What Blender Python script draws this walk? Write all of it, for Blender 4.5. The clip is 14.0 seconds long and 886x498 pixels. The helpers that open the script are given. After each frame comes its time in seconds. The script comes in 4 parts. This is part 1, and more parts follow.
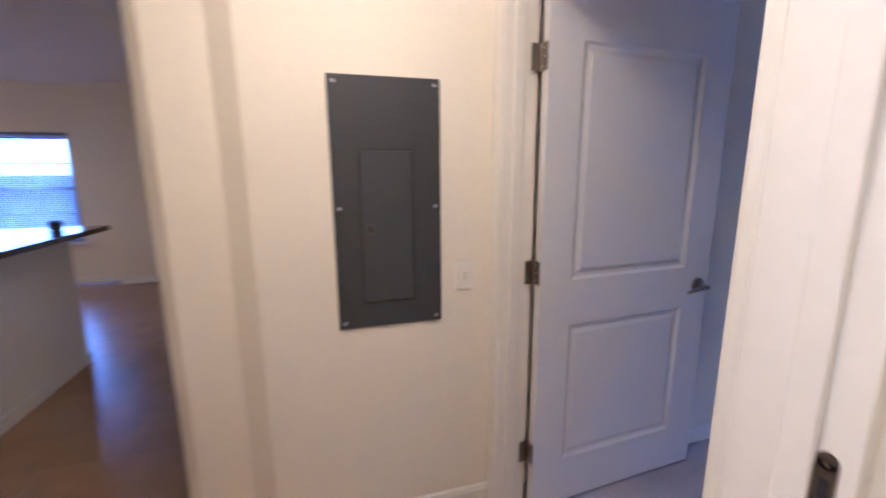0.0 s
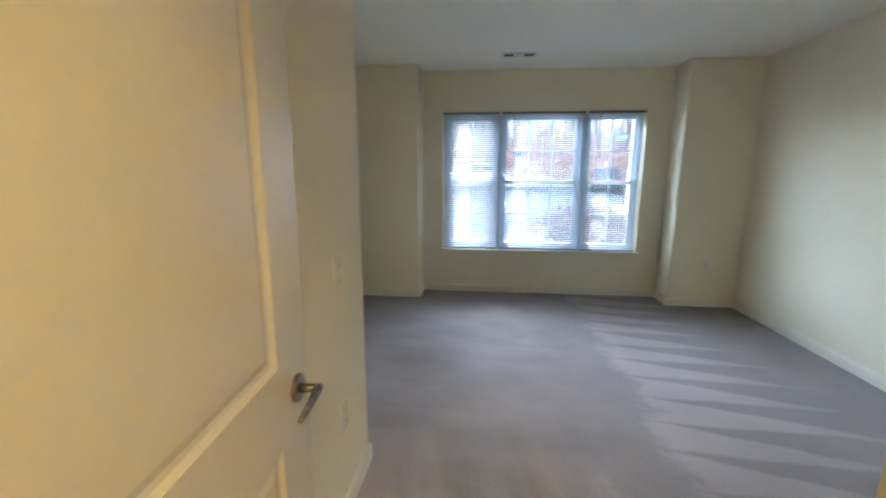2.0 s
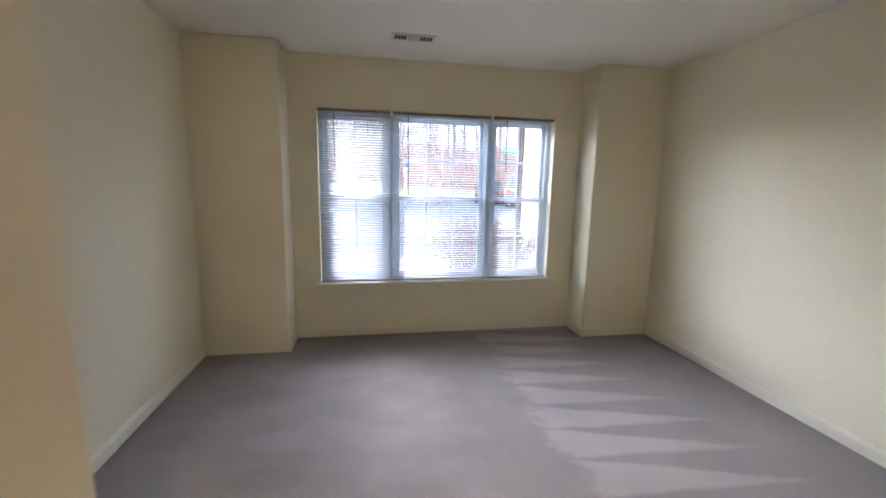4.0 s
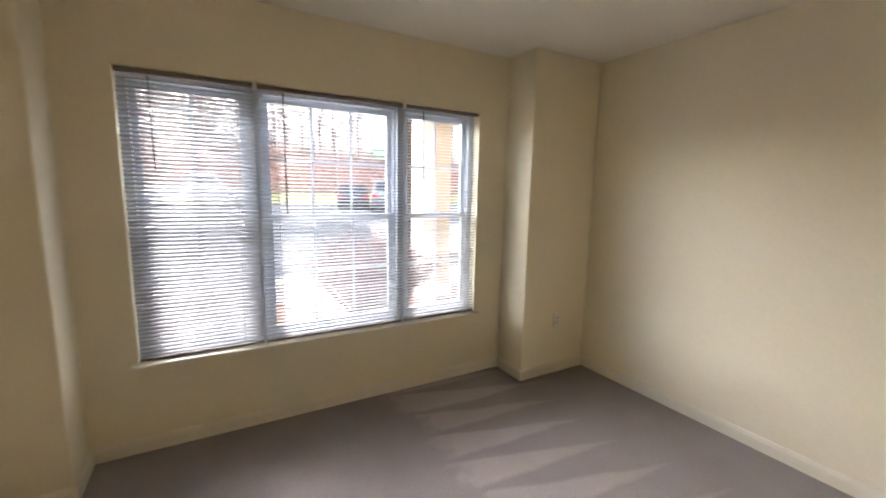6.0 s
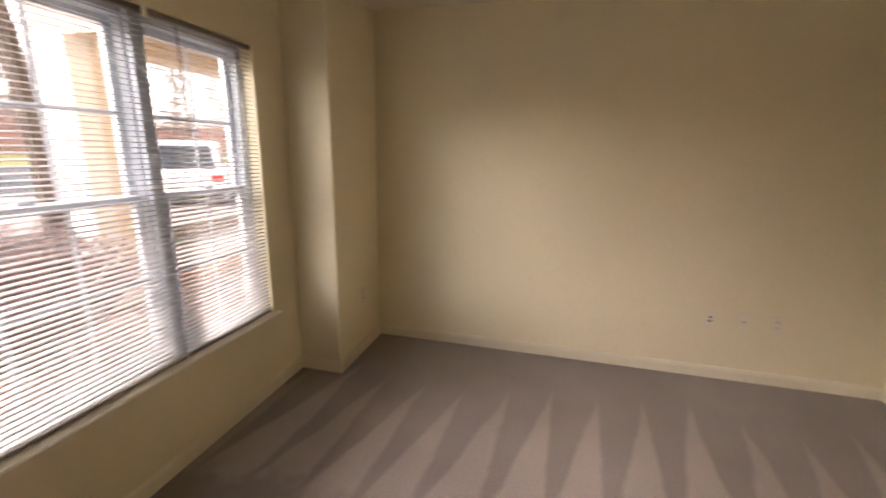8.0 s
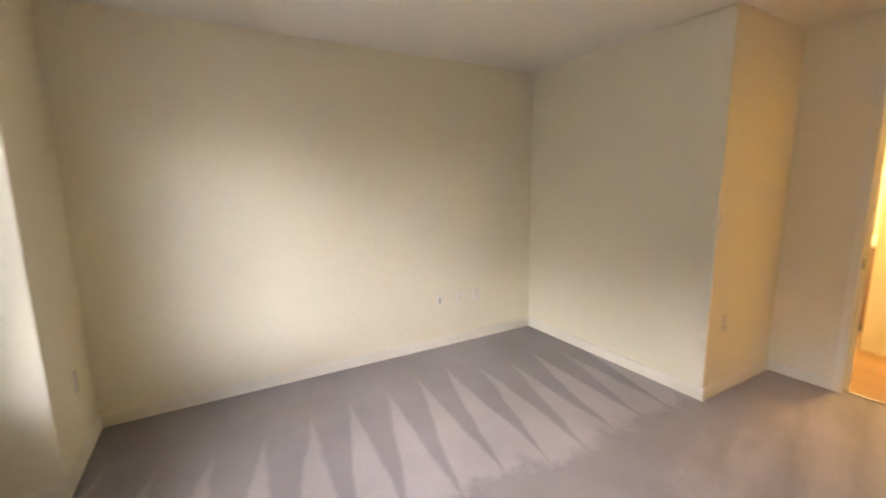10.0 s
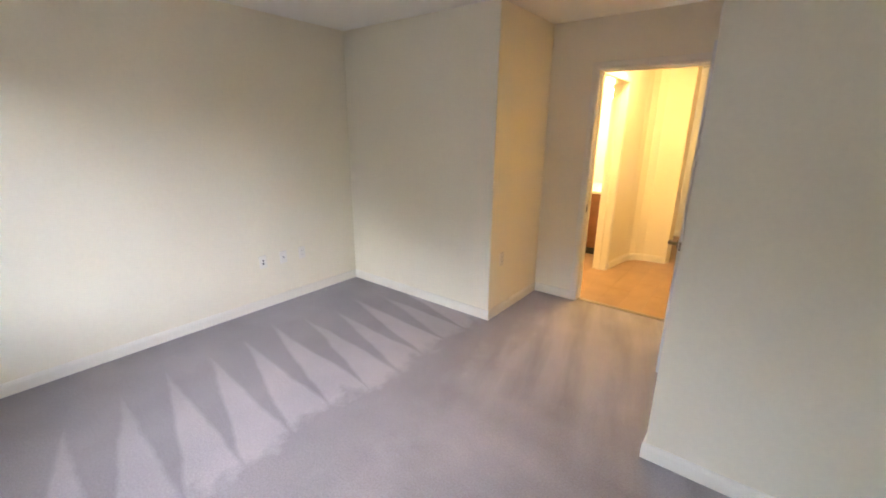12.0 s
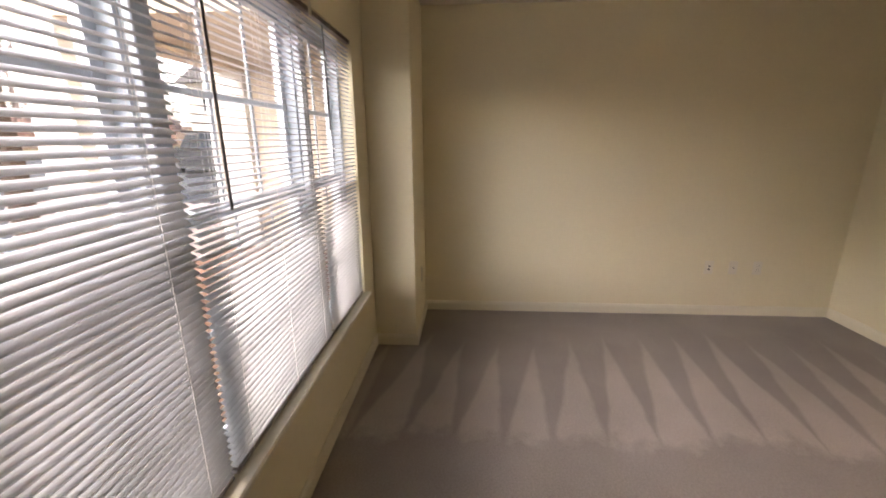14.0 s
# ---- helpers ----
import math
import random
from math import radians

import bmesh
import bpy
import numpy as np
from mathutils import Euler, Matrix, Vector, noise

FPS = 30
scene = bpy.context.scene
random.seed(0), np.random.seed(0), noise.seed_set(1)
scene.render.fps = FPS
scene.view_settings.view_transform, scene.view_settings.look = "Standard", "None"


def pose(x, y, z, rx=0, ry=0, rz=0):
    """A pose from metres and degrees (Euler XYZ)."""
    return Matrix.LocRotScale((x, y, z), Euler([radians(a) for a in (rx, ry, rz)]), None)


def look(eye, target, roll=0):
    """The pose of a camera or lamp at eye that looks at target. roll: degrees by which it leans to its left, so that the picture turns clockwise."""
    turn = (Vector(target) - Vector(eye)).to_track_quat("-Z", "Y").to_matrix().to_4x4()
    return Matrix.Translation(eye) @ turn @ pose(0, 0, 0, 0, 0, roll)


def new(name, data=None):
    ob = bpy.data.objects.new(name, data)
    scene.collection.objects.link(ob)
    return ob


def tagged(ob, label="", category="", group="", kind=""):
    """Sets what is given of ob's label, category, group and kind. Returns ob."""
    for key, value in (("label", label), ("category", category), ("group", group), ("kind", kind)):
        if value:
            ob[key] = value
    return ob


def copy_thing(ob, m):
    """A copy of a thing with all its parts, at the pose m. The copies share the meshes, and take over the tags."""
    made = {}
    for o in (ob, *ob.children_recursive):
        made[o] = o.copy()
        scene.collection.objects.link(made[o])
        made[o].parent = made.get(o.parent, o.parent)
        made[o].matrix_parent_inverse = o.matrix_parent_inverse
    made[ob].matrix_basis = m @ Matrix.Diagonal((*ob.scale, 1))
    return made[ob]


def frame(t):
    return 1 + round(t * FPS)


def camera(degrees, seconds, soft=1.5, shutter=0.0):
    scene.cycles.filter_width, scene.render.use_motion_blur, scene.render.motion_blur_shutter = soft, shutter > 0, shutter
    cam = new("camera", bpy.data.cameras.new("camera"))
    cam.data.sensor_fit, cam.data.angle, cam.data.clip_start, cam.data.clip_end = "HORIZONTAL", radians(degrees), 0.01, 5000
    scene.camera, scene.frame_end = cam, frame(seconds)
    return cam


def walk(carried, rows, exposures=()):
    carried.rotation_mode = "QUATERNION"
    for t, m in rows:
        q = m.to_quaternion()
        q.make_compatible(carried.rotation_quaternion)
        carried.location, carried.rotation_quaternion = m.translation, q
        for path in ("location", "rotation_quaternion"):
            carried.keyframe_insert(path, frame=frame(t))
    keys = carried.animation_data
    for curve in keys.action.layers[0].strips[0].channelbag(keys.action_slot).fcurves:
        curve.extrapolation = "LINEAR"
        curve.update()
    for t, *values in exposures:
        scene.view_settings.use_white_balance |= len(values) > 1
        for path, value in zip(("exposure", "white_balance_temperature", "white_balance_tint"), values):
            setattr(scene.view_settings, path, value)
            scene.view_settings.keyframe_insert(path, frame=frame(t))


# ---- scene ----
cam = camera(95.0, 14.0, soft=1.8, shutter=0.5)
PATH = [
    (0, (0.161, -5.041, 1.383), (-1.725, -4.494, 1.007), -0.4),
    (0.3, (-0.087, -4.988, 1.382), (-1.847, -4.113, 1.014), -1.1),
    (0.5, (-0.234, -4.945, 1.398), (-1.868, -3.851, 1.03), -1.6),
    (1, (-0.464, -4.761, 1.39), (-1.705, -3.239, 1.01), -2.1),
    (1.5, (-0.621, -4.541, 1.396), (-1.348, -2.722, 0.994), -0.8),
    (2, (-0.76, -4.309, 1.37), (-0.956, -2.354, 0.998), 0.2),
    (2.5, (-0.821, -4.158, 1.373), (-0.724, -2.196, 0.997), 0.4),
    (5, (-0.764, -2.776, 1.421), (-0.235, -0.868, 1.141), 1.2),
    (5.5, (-0.783, -2.523, 1.416), (-0.042, -0.689, 1.126), 1.1),
    (6, (-0.851, -2.264, 1.455), (0.135, -0.549, 1.163), 1.2),
    (6.5, (-0.748, -2.082, 1.503), (0.42, -0.497, 1.148), 1.5),
    (7, (-0.808, -1.761, 1.491), (0.636, -0.425, 1.133), 2.3),
    (7.5, (-0.979, -1.418, 1.52), (0.735, -0.48, 1.091), 2.7),
    (8, (-1.092, -1.289, 1.474), (0.792, -0.8, 1.014), 1.0),
    (8.5, (-1.078, -1.119, 1.429), (0.9, -1.114, 1.131), 0.3),
    (11, (-1.361, -0.631, 1.527), (-0.035, -2.031, 0.996), 0.5),
    (11.5, (-1.447, -0.687, 1.59), (-0.29, -2.203, 0.987), 0.3),
    (12, (-1.509, -0.675, 1.555), (-0.332, -2.192, 0.994), 0.6),
    (12.5, (-1.467, -0.561, 1.522), (0.031, -1.765, 0.966), 0.8),
    (13, (-1.531, -0.4, 1.489), (0.295, -1.007, 0.943), 1.1),
    (13.5, (-1.557, -0.373, 1.45), (0.37, -0.434, 0.917), 0.3),
    (14, (-1.549, -0.366, 1.474), (0.378, -0.246, 0.952), -0.3),
]

# exposure and white balance: the camera adapts from lamp light to daylight
EXPOSURES = [
    (0.0, 3.68, 3600, 36), (0.5, 3.8, 3650, 31), (1.0, 4.05, 4100, 22), (1.5, 4.3, 4600, 9), (2.0, 4.4, 5050, 7), (2.5, 4.45, 5250, 9),
    (5.0, 4.45, 5900, 18), (6.0, 4.38, 6500, 18), (6.5, 4.22, 7000, 19), (7.0, 4.0, 7600, 22), (8.0, 3.98, 7900, 26), (8.5, 4.28, 7900, 25), (11.0, 4.92, 5450, 20),
    (12.5, 4.9, 5600, 21), (13.0, 4.55, 5750, 19), (13.5, 4.05, 7000, 21), (14.0, 3.85, 7500, 23),
]
walk(cam, [(t, look(eye, target, roll)) for t, eye, target, roll in PATH], EXPOSURES)

# ---- light ----
world = bpy.data.worlds.new("overcast_sky")
scene.world = world
world.use_nodes = True
wn = world.node_tree
sky = wn.nodes.new("ShaderNodeTexSky")
sky.sky_type = 'NISHITA'
sky.sun_disc = False
sky.sun_elevation, sky.sun_rotation = radians(38), radians(-17)
sky.dust_density = 1.5
soft = wn.nodes.new("ShaderNodeHueSaturation")
soft.inputs["Saturation"].default_value = 0.42
wn.links.new(sky.outputs[0], soft.inputs["Color"])
wn.links.new(soft.outputs[0], wn.nodes["Background"].inputs[0])
wn.nodes["Background"].inputs[1].default_value = 0.15

sun = new("sun", bpy.data.lights.new("sun", 'SUN'))
sun.data.energy, sun.data.angle, sun.data.color = 0.10, radians(60), (1.0, 0.97, 0.94)
sun.matrix_world = look((-2.92, 9.56, 7.8), (0, 0, 0))

WARM = (1.0, 0.585, 0.14)


def lamp(name, place, watts, radius):
    ob = new(name, bpy.data.lights.new(name, 'POINT'))
    ob.location = place
    ob.data.energy, ob.data.color, ob.data.shadow_soft_size = watts, WARM, radius
    return ob


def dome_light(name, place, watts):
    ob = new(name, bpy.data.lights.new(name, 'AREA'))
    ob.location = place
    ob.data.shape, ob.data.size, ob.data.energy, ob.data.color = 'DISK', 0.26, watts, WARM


dome_light("hall_lamp_light", (-0.47, -4.98, 2.335), 0.87)
# unseen source, added to warm the living room walls
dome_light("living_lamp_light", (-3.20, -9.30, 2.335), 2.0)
lamp("vanity_lamp_light", (0.12, -6.0, 1.88), 0.6, 0.05)

# ---- materials ----


def material(name, colour, rough=0.6, metal=0.0, spread=0.08, coarse=1.2, fine=90.0, bump=0.0, bump_scale=None, spec=0.5, per_object=0.0):
    """A surface with soft large stains, fine grain and fine relief, in metres."""
    m = bpy.data.materials.new(name)
    m.use_nodes = True
    t, n = m.node_tree, m.node_tree.nodes
    b = n["Principled BSDF"]
    at = n.new("ShaderNodeNewGeometry")
    big, small = n.new("ShaderNodeTexNoise"), n.new("ShaderNodeTexNoise")
    for tex, s in ((big, coarse), (small, fine)):
        tex.inputs["Scale"].default_value = s
        tex.inputs["Detail"].default_value = 3
        t.links.new(at.outputs["Position"], tex.inputs["Vector"])
    add = n.new("ShaderNodeMath")
    add.operation = 'ADD'
    t.links.new(big.outputs[0], add.inputs[0])
    t.links.new(small.outputs[0], add.inputs[1])
    last = add
    if per_object:
        info, mul = n.new("ShaderNodeObjectInfo"), n.new("ShaderNodeMath")
        mul.operation = 'MULTIPLY_ADD'
        mul.inputs[1].default_value = per_object
        t.links.new(info.outputs["Random"], mul.inputs[0])
        t.links.new(add.outputs[0], mul.inputs[2])
        last = mul
    ramp = n.new("ShaderNodeMapRange")
    ramp.inputs[1].default_value, ramp.inputs[2].default_value = 0.6, 1.4 + per_object
    ramp.inputs[3].default_value, ramp.inputs[4].default_value = 1 - spread, 1 + spread
    t.links.new(last.outputs[0], ramp.inputs[0])
    tone = n.new("ShaderNodeMixRGB")
    tone.blend_type = 'MULTIPLY'
    tone.inputs[0].default_value = 1
    tone.inputs[1].default_value = (*colour, 1)
    t.links.new(ramp.outputs[0], tone.inputs[2])
    t.links.new(tone.outputs[0], b.inputs["Base Color"])
    b.inputs["Roughness"].default_value, b.inputs["Metallic"].default_value = rough, metal
    b.inputs["Specular IOR Level"].default_value = spec
    if bump:
        tex, rel = n.new("ShaderNodeTexNoise"), n.new("ShaderNodeBump")
        tex.inputs["Scale"].default_value = bump_scale or fine
        tex.inputs["Detail"].default_value = 2
        t.links.new(at.outputs["Position"], tex.inputs["Vector"])
        rel.inputs["Strength"].default_value, rel.inputs["Distance"].default_value = bump, 0.004
        t.links.new(tex.outputs[0], rel.inputs["Height"])
        t.links.new(rel.outputs[0], b.inputs["Normal"])
    return m


def carpet_material():
    """Cut-pile carpet with vacuum tracks: wedges that start by the wall with the sockets and widen into the room, blotches and strokes elsewhere."""
    m = material("carpet_pile", (0.38, 0.345, 0.335), rough=0.95, spread=0.22, coarse=1.6, fine=110, bump=1.0, bump_scale=260, spec=0.1)
    t, n = m.node_tree, m.node_tree.nodes
    b = n["Principled BSDF"]
    at = n.new("ShaderNodeNewGeometry")
    wob = n.new("ShaderNodeTexNoise")
    wob.inputs["Scale"].default_value = 2.2
    t.links.new(at.outputs["Position"], wob.inputs["Vector"])
    sep = n.new("ShaderNodeSeparateXYZ")
    t.links.new(at.outputs["Position"], sep.inputs[0])

    def calc(op, a, c=None, d=None):
        q = n.new("ShaderNodeMath")
        q.operation = op
        for k, v in enumerate((a, c, d)):
            if v is None:
                continue
            if isinstance(v, (int, float)):
                q.inputs[k].default_value = v
            else:
                t.links.new(v, q.inputs[k])
        return q.outputs[0]
    x, y = sep.outputs[0], sep.outputs[1]

    def clamp(v, lo=0.0, hi=1.0):
        return calc('MINIMUM', calc('MAXIMUM', v, lo), hi)

    def cloud(scale, detail, stretch=(1, 1, 1), angle=0.0):
        turn, size, tex = n.new("ShaderNodeVectorRotate"), n.new("ShaderNodeMapping"), n.new("ShaderNodeTexNoise")
        turn.rotation_type = 'Z_AXIS'
        turn.inputs["Angle"].default_value = radians(angle)
        size.inputs["Scale"].default_value = stretch
        tex.inputs["Scale"].default_value, tex.inputs["Detail"].default_value = scale, detail
        t.links.new(at.outputs["Position"], turn.inputs["Vector"])
        t.links.new(turn.outputs[0], size.inputs[0])
        t.links.new(size.outputs[0], tex.inputs["Vector"])
        return calc('SUBTRACT', tex.outputs[0], 0.5)
    w = calc('SUBTRACT', wob.outputs[0], 0.5)
    rag = cloud(13, 4)
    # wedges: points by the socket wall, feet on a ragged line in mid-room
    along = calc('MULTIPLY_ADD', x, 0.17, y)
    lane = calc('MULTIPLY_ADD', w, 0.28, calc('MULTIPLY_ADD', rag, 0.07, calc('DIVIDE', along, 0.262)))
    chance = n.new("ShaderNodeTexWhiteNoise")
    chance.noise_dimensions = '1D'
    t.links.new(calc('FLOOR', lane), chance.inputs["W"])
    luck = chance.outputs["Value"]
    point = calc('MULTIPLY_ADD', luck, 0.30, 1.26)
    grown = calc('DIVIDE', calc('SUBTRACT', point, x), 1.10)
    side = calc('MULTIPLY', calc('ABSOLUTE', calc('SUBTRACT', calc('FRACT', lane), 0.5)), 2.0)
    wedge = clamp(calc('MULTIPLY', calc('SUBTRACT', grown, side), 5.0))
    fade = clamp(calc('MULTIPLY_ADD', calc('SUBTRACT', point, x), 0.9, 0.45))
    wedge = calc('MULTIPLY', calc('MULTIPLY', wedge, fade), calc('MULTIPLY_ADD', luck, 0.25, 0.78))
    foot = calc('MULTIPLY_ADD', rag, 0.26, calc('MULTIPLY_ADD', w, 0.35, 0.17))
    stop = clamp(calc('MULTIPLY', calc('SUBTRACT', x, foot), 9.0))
    # trodden band beside the feet, then soft blotches and long strokes towards the door
    band = clamp(calc('MULTIPLY', calc('SUBTRACT', calc('MULTIPLY_ADD', rag, 0.3, calc('MULTIPLY_ADD', w, 0.5, -0.10)), x), 4.0))
    blotch = clamp(calc('MULTIPLY_ADD', cloud(1.5, 5, (0.8, 1.7, 1), 8), 2.6, 0.42))
    stroke = clamp(calc('MULTIPLY_ADD', cloud(2.6, 4, (2.6, 0.32, 1), -16), 3.2, 0.62))
    entry = clamp(calc('MULTIPLY_ADD', calc('ADD', y, 2.2), -1.4, calc('MULTIPLY', w, 0.8)))
    rest = calc('ADD', calc('MULTIPLY', blotch, calc('SUBTRACT', 1.0, entry)), calc('MULTIPLY', stroke, entry))
    rest = calc('MULTIPLY', rest, calc('MULTIPLY_ADD', band, 0.80, 0.16))
    # darker along the window wall and the side wall
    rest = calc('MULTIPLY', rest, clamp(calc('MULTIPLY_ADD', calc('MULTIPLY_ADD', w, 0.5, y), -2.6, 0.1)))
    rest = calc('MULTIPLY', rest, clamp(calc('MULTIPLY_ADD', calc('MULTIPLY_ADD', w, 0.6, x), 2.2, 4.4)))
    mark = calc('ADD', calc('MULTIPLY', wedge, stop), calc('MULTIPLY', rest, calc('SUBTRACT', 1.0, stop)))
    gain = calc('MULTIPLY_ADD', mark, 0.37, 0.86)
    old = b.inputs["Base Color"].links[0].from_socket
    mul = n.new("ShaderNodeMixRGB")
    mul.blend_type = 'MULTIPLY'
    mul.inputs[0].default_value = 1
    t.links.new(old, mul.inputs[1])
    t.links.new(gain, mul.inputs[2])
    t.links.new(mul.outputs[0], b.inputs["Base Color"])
    b.inputs["Sheen Weight"].default_value = 0.15
    return m


def slat_material():
    m = material("blind_vinyl", (0.61, 0.635, 0.655), rough=0.4, spread=0.03, fine=40)
    t, n = m.node_tree, m.node_tree.nodes
    b, out = n["Principled BSDF"], n["Material Output"]
    thin, mix = n.new("ShaderNodeBsdfTranslucent"), n.new("ShaderNodeMixShader")
    thin.inputs[0].default_value = (0.74, 0.74, 0.75, 1)
    mix.inputs[0].default_value = 0.30
    t.links.new(b.outputs[0], mix.inputs[1])
    t.links.new(thin.outputs[0], mix.inputs[2])
    t.links.new(mix.outputs[0], out.inputs[0])
    return m


def glass_material():
    m = bpy.data.materials.new("window_glass")
    m.use_nodes = True
    t, n = m.node_tree, m.node_tree.nodes
    n.remove(n["Principled BSDF"])
    clear, shine, mix = (n.new(k) for k in ("ShaderNodeBsdfTransparent", "ShaderNodeBsdfGlossy", "ShaderNodeMixShader"))
    clear.inputs[0].default_value = (0.95, 0.97, 0.96, 1)
    shine.inputs["Roughness"].default_value = 0.01
    mix.inputs[0].default_value = 0.05
    t.links.new(clear.outputs[0], mix.inputs[1])
    t.links.new(shine.outputs[0], mix.inputs[2])
    t.links.new(mix.outputs[0], n["Material Output"].inputs[0])
    return m


def glow_material(name, colour, strength):
    m = bpy.data.materials.new(name)
    m.use_nodes = True
    b = m.node_tree.nodes["Principled BSDF"]
    b.inputs["Base Color"].default_value = (0.9, 0.88, 0.82, 1)
    b.inputs["Emission Color"].default_value = (*colour, 1)
    b.inputs["Emission Strength"].default_value = strength
    return m


M_WALL = material("wall_paint_cream", (0.86, 0.795, 0.60), rough=0.75, spread=0.025, coarse=0.9, fine=45, bump=0.12, bump_scale=150, spec=0.3)
M_CEIL = material("ceiling_paint", (0.88, 0.85, 0.745), rough=0.9, spread=0.02, fine=60, bump=0.25, bump_scale=110, spec=0.2)
M_TRIM = material("trim_paint", (0.84, 0.795, 0.655), rough=0.38, spread=0.025, fine=30, bump=0.04, bump_scale=60)
M_DOOR = material("door_paint", (0.78, 0.755, 0.69), rough=0.26, spread=0.02, fine=70, bump=0.05, bump_scale=220)
# white vinyl toned blue-grey: its backlit look is put into the colour
M_VINYL = material("window_vinyl", (0.52, 0.59, 0.66), rough=0.35, spread=0.02, fine=30)
M_SLAT = slat_material()
# both rails are coloured dark to carry their shade against the bright window
M_RAIL = material("blind_rail", (0.30, 0.28, 0.26), rough=0.4, spread=0.04)
M_HEADRAIL = material("blind_headrail", (0.19, 0.165, 0.14), rough=0.45, spread=0.05)
M_CORD = material("blind_cord", (0.75, 0.74, 0.72), rough=0.8)
# wand colour holds the darkness of a wand seen against daylight
M_WAND = material("wand_backlit_dark", (0.12, 0.12, 0.12), rough=0.25)
M_GLASS = glass_material()
M_CARPET = carpet_material()
M_NICKEL = material("satin_nickel", (0.31, 0.28, 0.24), rough=0.32, metal=1.0, spread=0.06)
M_HINGE = material("aged_nickel", (0.26, 0.23, 0.19), rough=0.4, metal=1.0, spread=0.1)
M_PLATE = material("switch_plate_plastic", (0.88, 0.835, 0.71), rough=0.22, spread=0.02)
# near-black; on slots and latch holes it paints the shade inside them
M_HOLE = material("dark_socket", (0.03, 0.03, 0.03), rough=0.5)
M_PANEL = material("panel_grey_enamel", (0.046, 0.049, 0.053), rough=0.5, spread=0.10, fine=180, bump=0.08, bump_scale=400)
M_PANEL2 = material("panel_door_enamel", (0.052, 0.056, 0.060), rough=0.48, spread=0.10, fine=180, bump=0.08, bump_scale=400)
M_LATCH = material("latch_bezel", (0.062, 0.062, 0.060), rough=0.3, spread=0.05)
M_SCREW = material("bright_screw", (0.62, 0.61, 0.58), rough=0.3, metal=1.0)
M_GRILLE = material("vent_enamel", (0.74, 0.72, 0.68), rough=0.4)
M_DUCT = material("duct_shadow", (0.05, 0.05, 0.05), rough=0.8)
M_WOOD = material("floor_laminate", (0.36, 0.23, 0.115), rough=0.3, spread=0.22, coarse=6, fine=70, per_object=0.25, bump=0.05, bump_scale=120)
M_OAK = material("vanity_wood", (0.20, 0.085, 0.035), rough=0.45, spread=0.25, coarse=9, fine=60)
M_STONE = material("dark_granite", (0.045, 0.042, 0.045), rough=0.12, spread=0.5, coarse=40, fine=300)
M_WHITE = material("cultured_marble", (0.82, 0.81, 0.78), rough=0.2, spread=0.03)
M_ASPHALT = material("asphalt", (0.040, 0.043, 0.048), rough=0.95, spec=0.12, spread=0.3, coarse=0.5, fine=60, bump=0.5, bump_scale=80)
M_CONCRETE = material("concrete_walk", (0.19, 0.16, 0.15), rough=0.95, spec=0.12, spread=0.14, coarse=1.5, fine=50, bump=0.3, bump_scale=70)
M_KERB = material("kerb_concrete", (0.20, 0.19, 0.18), rough=0.95, spec=0.12, spread=0.14, coarse=1.5, fine=50, bump=0.3)
M_MULCH = material("bark_mulch", (0.15, 0.085, 0.06), rough=0.95, spec=0.1, spread=0.5, coarse=5, fine=60, bump=1.0, bump_scale=45)
M_GRASS = material("winter_grass", (0.15, 0.145, 0.06), rough=0.95, spec=0.1, spread=0.4, coarse=0.7, fine=25, bump=1.0, bump_scale=30)
M_LITTER = material("leaf_litter", (0.13, 0.085, 0.055), rough=0.95, spec=0.1, spread=0.5, coarse=0.5, fine=8, bump=1.0, bump_scale=6)
M_BARK = material("tree_bark", (0.20, 0.16, 0.14), rough=0.9, spec=0.1, spread=0.35, coarse=3, fine=30, per_object=0.5)
M_DARKBARK = material("dark_bark", (0.075, 0.058, 0.048), rough=0.9, spec=0.1, spread=0.4, coarse=6, fine=45, bump=0.6, bump_scale=40)
M_TWIG = material("bare_twigs", (0.21, 0.165, 0.155), rough=0.9, spec=0.1, spread=0.35, coarse=2, fine=20, per_object=0.6)
M_SHRUB = material("rust_shrub_leaf", (0.22, 0.115, 0.085), rough=0.8, spread=0.5, coarse=3, fine=25, per_object=0.5)
M_BUSHLEAF = material("barberry_leaf", (0.11, 0.05, 0.05), rough=0.7, spread=0.5, coarse=6, fine=40)
M_STUCCO = material("cream_siding", (0.55, 0.48, 0.40), rough=0.8, spread=0.06, coarse=1, fine=40, bump=0.1)
M_COLW = material("column_white", (0.66, 0.65, 0.64), rough=0.5, spread=0.03)
M_ROOF = material("roof_shingle", (0.11, 0.10, 0.10), rough=0.9, spread=0.3, coarse=2, fine=20)
M_POLE = material("dark_pole", (0.018, 0.024, 0.028), rough=0.4, spread=0.1)
M_SIGNG = material("street_sign_green", (0.015, 0.22, 0.12), rough=0.4)
M_SIGNB = material("parking_sign_blue", (0.02, 0.12, 0.50), rough=0.4)
M_SIGNW = material("sign_white", (0.8, 0.8, 0.8), rough=0.4)
M_CARW = material("car_paint_white", (0.55, 0.56, 0.58), rough=0.2, spread=0.02, coarse=0.5)
M_CARS = material("car_paint_silver", (0.17, 0.175, 0.185), rough=0.25, metal=0.5, spread=0.03)
M_CARD = material("car_paint_dark", (0.03, 0.032, 0.036), rough=0.4, spec=0.25, spread=0.05)
M_CARGLASS = material("car_glass", (0.02, 0.025, 0.03), rough=0.15, spec=0.3)
M_TYRE = material("tyre_rubber", (0.025, 0.025, 0.025), rough=0.8)
M_RIM = material("alloy_rim", (0.45, 0.45, 0.46), rough=0.3, metal=0.9)
